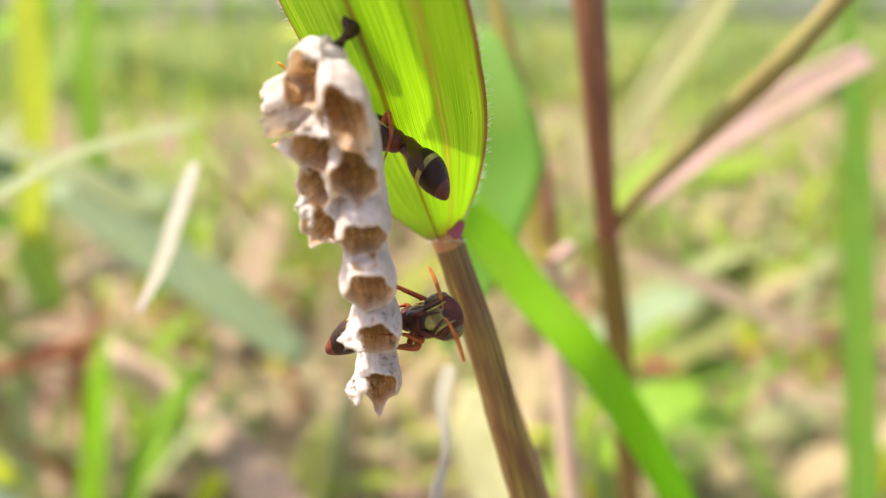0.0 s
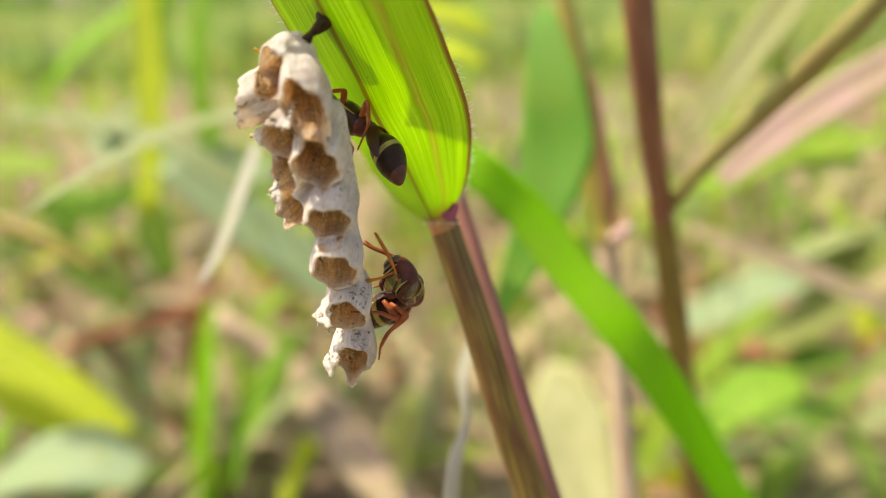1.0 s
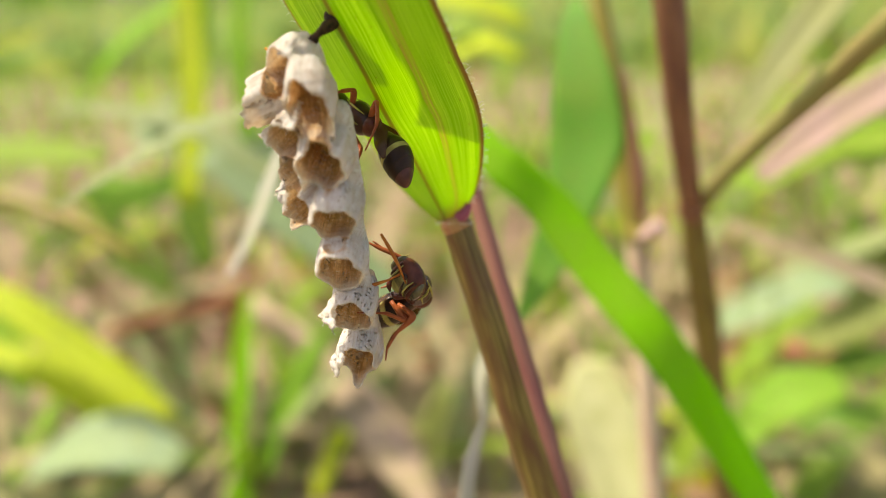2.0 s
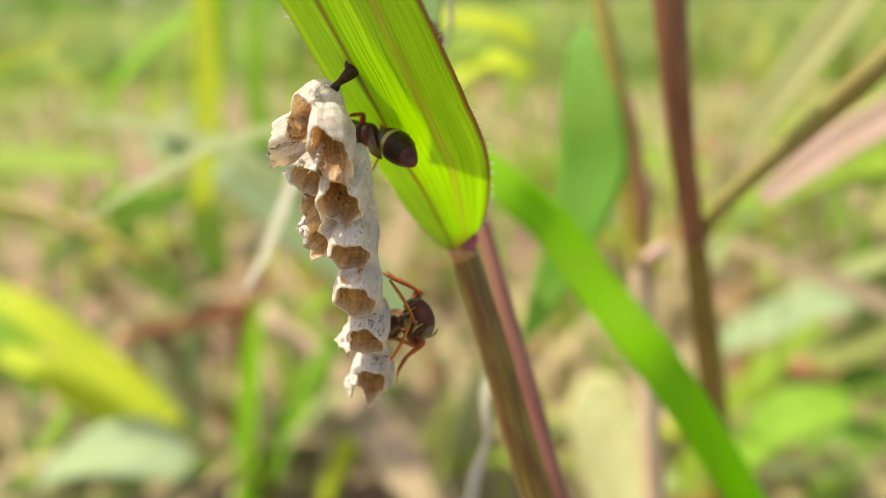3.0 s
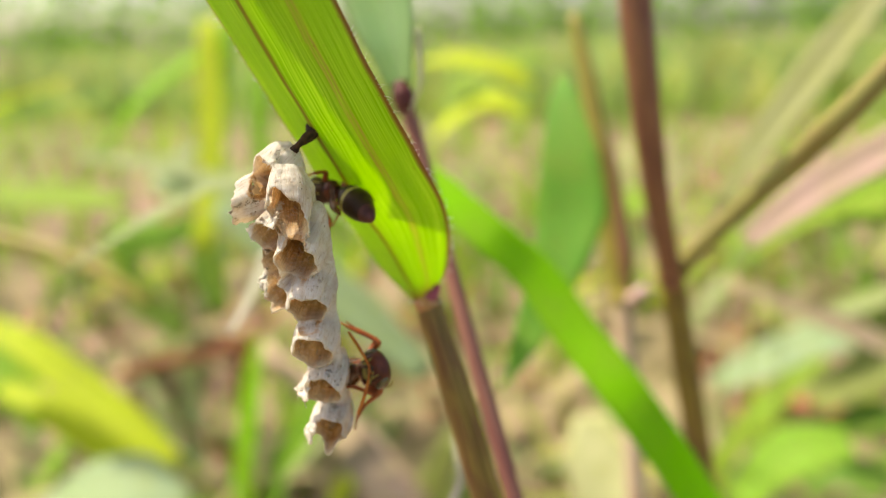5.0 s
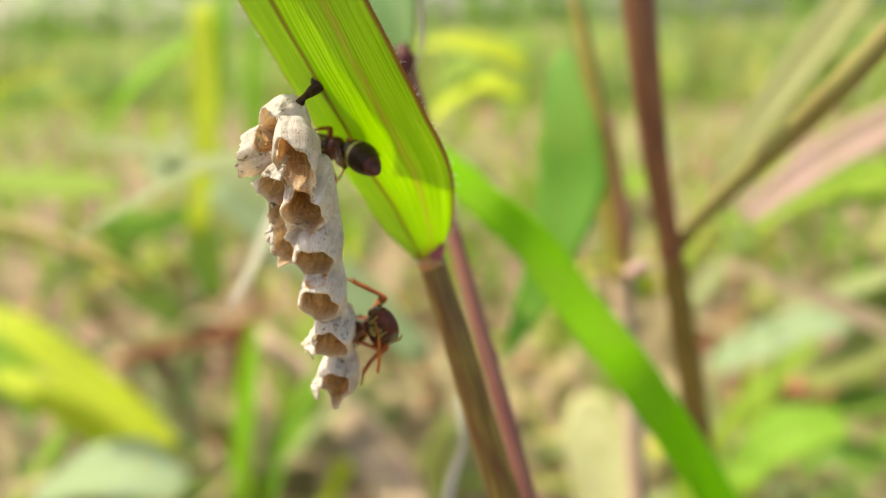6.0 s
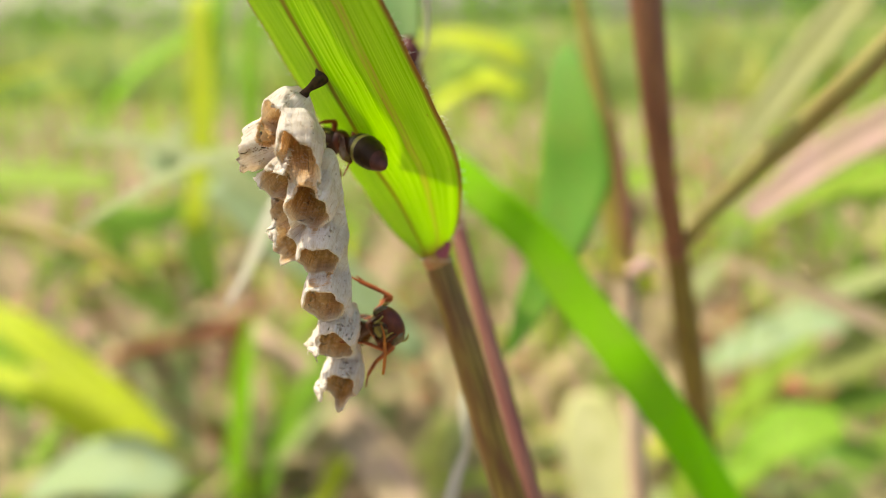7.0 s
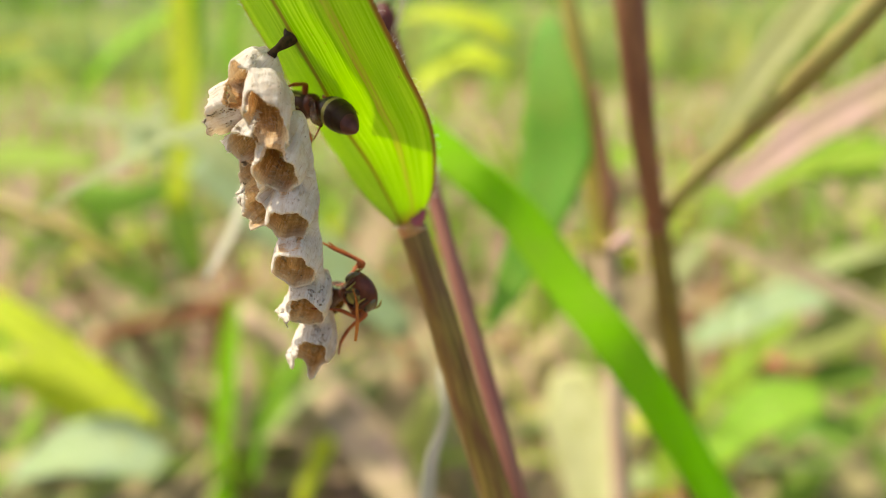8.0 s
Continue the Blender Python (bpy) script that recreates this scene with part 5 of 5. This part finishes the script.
# the upper wasp: body, gaster; it swings its gaster up in the middle of the clip
A1 = facing((-6.9, 76.4, 12.6), (-0.82, 0.12, 0.56), (0.50, -0.35, 0.80))
A2 = facing((-10.8, 76.0, 15.4), (-0.97, 0.20, 0.05), (0.05, -0.30, 0.95))
S_BACK = Matrix.Translation(S(-10.0, 76.2, 13.2) - S(-11.0, 76.2, 15.2))  # where the feet stand at first
LEGS_UPPER = [
    [(-10.0, 75.6, 15.6), (-9.4, 74.6, 17.7), (-10.2, 72.8, 17.3), (-11.0, 71.6, 16.6)],
    [(-10.6, 75.2, 14.2), (-9.0, 75.4, 11.6), (-8.3, 74.2, 11.2), (-8.6, 73.4, 9.6), (-8.9, 72.8, 8.0)],
    [(-8.3, 76.0, 13.8), (-6.7, 74.5, 16.5), (-6.3, 73.5, 13.9), (-7.1, 72.0, 10.8)],
    [(-12.6, 75.8, 16.4), (-13.6, 75.8, 18.8), (-14.6, 74.0, 17.8)],
    [(-12.4, 76.0, 13.6), (-12.8, 76.4, 11.0), (-12.6, 74.6, 9.6)],
    [(-13.4, 75.6, 14.4), (-15.6, 75.0, 13.0), (-16.6, 73.6, 12.2)],
]
wasp_a, head_a, feel_a, gaster_a, legs_a = build_wasp("dark brown paper wasp with a yellow belly band behind the nest", A2, LEGS_UPPER, M_SHELL, 1, 1.7, M_ANTBRIGHT)

# the lower wasp
B0 = facing((-1.9, 75.2, -7.4), (0.95, -0.30, 0.12), (0.30, 0.75, 0.58))
B1 = facing((-2.7, 76.4, -6.9), (0.72, -0.66, 0.22), (0.50, 0.42, 0.75))
B_EARLY = facing((-1.3, 76.8, -6.3), (-0.03, -0.76, 0.62), (0.85, 0.30, 0.40))
LEGS_LOWER = [
    [(-3.8, 76.0, -5.2), (-1.4, 75.0, -3.3), (-5.4, 74.0, -1.5), (-6.9, 74.0, -0.8)],
    [(-3.6, 77.0, -5.0), (-2.3, 76.5, -3.2), (-4.8, 75.5, -1.9), (-6.0, 75.0, -1.0)],
    [(-3.3, 76.5, -8.2), (-1.1, 75.5, -9.3), (-3.3, 75.5, -11.4), (-4.1, 75.2, -13.0), (-4.2, 75.0, -14.4)],
    [(-4.0, 76.0, -7.8), (-2.1, 75.5, -9.9), (-4.0, 74.0, -8.9), (-6.4, 71.2, -8.6)],
    [(-2.9, 76.8, -8.4), (-2.0, 76.4, -10.0), (-4.0, 75.8, -12.2)],
    [(-3.4, 77.0, -6.8), (-4.0, 76.8, -6.0), (-5.4, 76.6, -6.4)],
]
wasp_b, head_b, feel_b, gaster_b, legs_b = build_wasp("reddish-brown paper wasp with yellow face on the lower nest", B1, LEGS_LOWER, M_RED, 2, 1.1, M_ANT, M_REDTIP)


# ---- what moves ----
def motions():
    up = Matrix.Translation(S(-1.6, 0, 0.3) - S(0, 0, 0)) @ A1
    body = [(0.0, A1), (0.4, A1), (1.0, up), (2.2, up), (3.0, A2), (8.0, A2)]
    walk(wasp_a, body)
    for limb in legs_a:
        walk(limb, [(t, m.inverted() @ (A2 if t > 2.5 else S_BACK @ A2)) for t, m in body])
    tail = [(0.0, (-0.76, 0.28, 0.58)), (0.5, (-0.70, 0.30, 0.64)), (1.0, (-0.71, 0.30, 0.63)), (2.2, (-0.68, 0.30, 0.66)), (3.0, (-0.77, 0.56, 0.31)), (4.5, (-0.77, 0.56, 0.31)), (6.0, (-0.77, 0.57, 0.27)), (8.0, (-0.77, 0.57, 0.27))]
    walk(gaster_a, [(t, turned(A1 if t < 2.5 else A2, d, (0.75, -0.1, 0.66) if t < 2.5 else (-0.2, -0.35, 0.9), WAIST_AT)) for t, d in tail])
    face = (-0.95, 0.1, -0.3)
    heads = [(t, turned(m, face, (-0.3, 0.0, 0.95), HEAD_AT)) for t, m in body]
    walk(head_a, heads)
    for k, f in enumerate(feel_a):
        early, late = ((-16.6, 71.6, 19.4), (-21.0, 78.0, 15.3)) if k == 0 else ((-17.8, 71.6, 10.6), (-17.0, 80.0, 12.0))
        rows = []
        for (t, m), (_, h) in zip(body, heads):
            base = SITE.inverted() @ (m @ h @ FEEL_AT[k])
            rows.append((t, turned(m @ h, Vector(late if t > 2.5 else early) - base, (0, 0, 1), FEEL_AT[k])))
        walk(f, rows)

    body = [(0.0, B0), (0.25, B0), (0.65, B_EARLY), (2.2, B_EARLY), (3.2, B1), (8.0, B1)]
    walk(wasp_b, body)
    hip = S(-3.3, 76.5, -8.2)
    swing = Matrix.Translation(hip) @ Matrix.Rotation(radians(46), 4, SD(0, 1, 0)) @ Matrix.Translation(-hip)
    lower = Matrix.Translation(S(0.3, 0, -2.3) - S(0, 0, 0))
    for k, limb in enumerate(legs_b):  # the feet keep their hold; at first one foreleg rests on a rim and the upper legs stand lower
        first = swing if k in (2, 4) else lower if k < 2 else Matrix()
        walk(limb, [(t, m.inverted() @ (first @ B1 if t < 0.5 else B1)) for t, m in body])
    looks = [(0.0, B0, (-0.34, -0.93, 0.05), (0.82, -0.25, 0.50)), (0.25, B0, (-0.40, -0.90, 0.05), (0.80, -0.30, 0.55)), (0.65, B_EARLY, (-0.50, -0.84, -0.10), (0.66, -0.42, 0.62)), (1.0, B_EARLY, (-0.50, -0.82, -0.16), (0.64, -0.48, 0.60)),
             (2.2, B_EARLY, (-0.52, -0.82, -0.16), (0.64, -0.48, 0.60)), (3.3, B1, (-0.62, -0.75, -0.12), (0.70, -0.45, 0.55)), (4.7, B1, (-0.62, -0.75, -0.12), (0.72, -0.45, 0.52)), (5.8, B1, (-0.52, -0.76, -0.36), (0.74, -0.38, 0.55)), (8.0, B1, (-0.52, -0.76, -0.36), (0.74, -0.38, 0.55))]
    heads = [(t, turned(m, d, u, HEAD_AT)) for t, m, d, u in looks]
    walk(head_b, heads)
    upper = [(-0.25, 0.25, 0.92), (-0.40, -0.25, 0.87), (-0.45, -0.3, 0.84), (-0.40, -0.25, 0.88), (-0.42, -0.25, 0.86), (-0.50, -0.2, 0.80), (-0.55, -0.2, 0.75), (-0.35, 0.7, 0.6), (-0.35, 0.7, 0.6)]
    lower = [(0.45, -0.35, -0.80), (0.0, -0.45, -0.88), (-0.75, -0.5, -0.45), (-0.85, -0.42, -0.30), (-0.72, -0.50, -0.42), (-0.15, -0.35, -0.92), (-0.10, -0.3, -0.93), (0.20, -0.15, -0.95), (0.20, -0.15, -0.95)]
    for k, way in ((0, upper), (1, lower)):
        walk(feel_b[k], [(t, turned(m @ h, d, (0.9, -0.2, 0.1), FEEL_AT[k])) for (t, m, _, _), (_, h), d in zip(looks, heads, way)])
    stretched = WAIST_AT + Vector((-0.8, 0, 0)) * MM  # the gaster drawn out between the cells
    walk(gaster_b, [(0.0, turned(B0, (0.94, -0.22, 0.27), (0.2, 0.5, 0.8), stretched)), (0.25, turned(B0, (0.94, -0.22, 0.27), (0.2, 0.5, 0.8), stretched)), (0.65, turned(B_EARLY, (0.92, -0.22, 0.26), (0.2, 0.5, 0.8), WAIST_AT)), (2.2, turned(B_EARLY, (0.92, -0.22, 0.24), (0.2, 0.5, 0.8), WAIST_AT)), (3.2, turned(B1, (0.92, -0.22, 0.22), (0.2, 0.5, 0.8), WAIST_AT)), (8.0, turned(B1, (0.92, -0.22, 0.22), (0.2, 0.5, 0.8), WAIST_AT))])


motions()
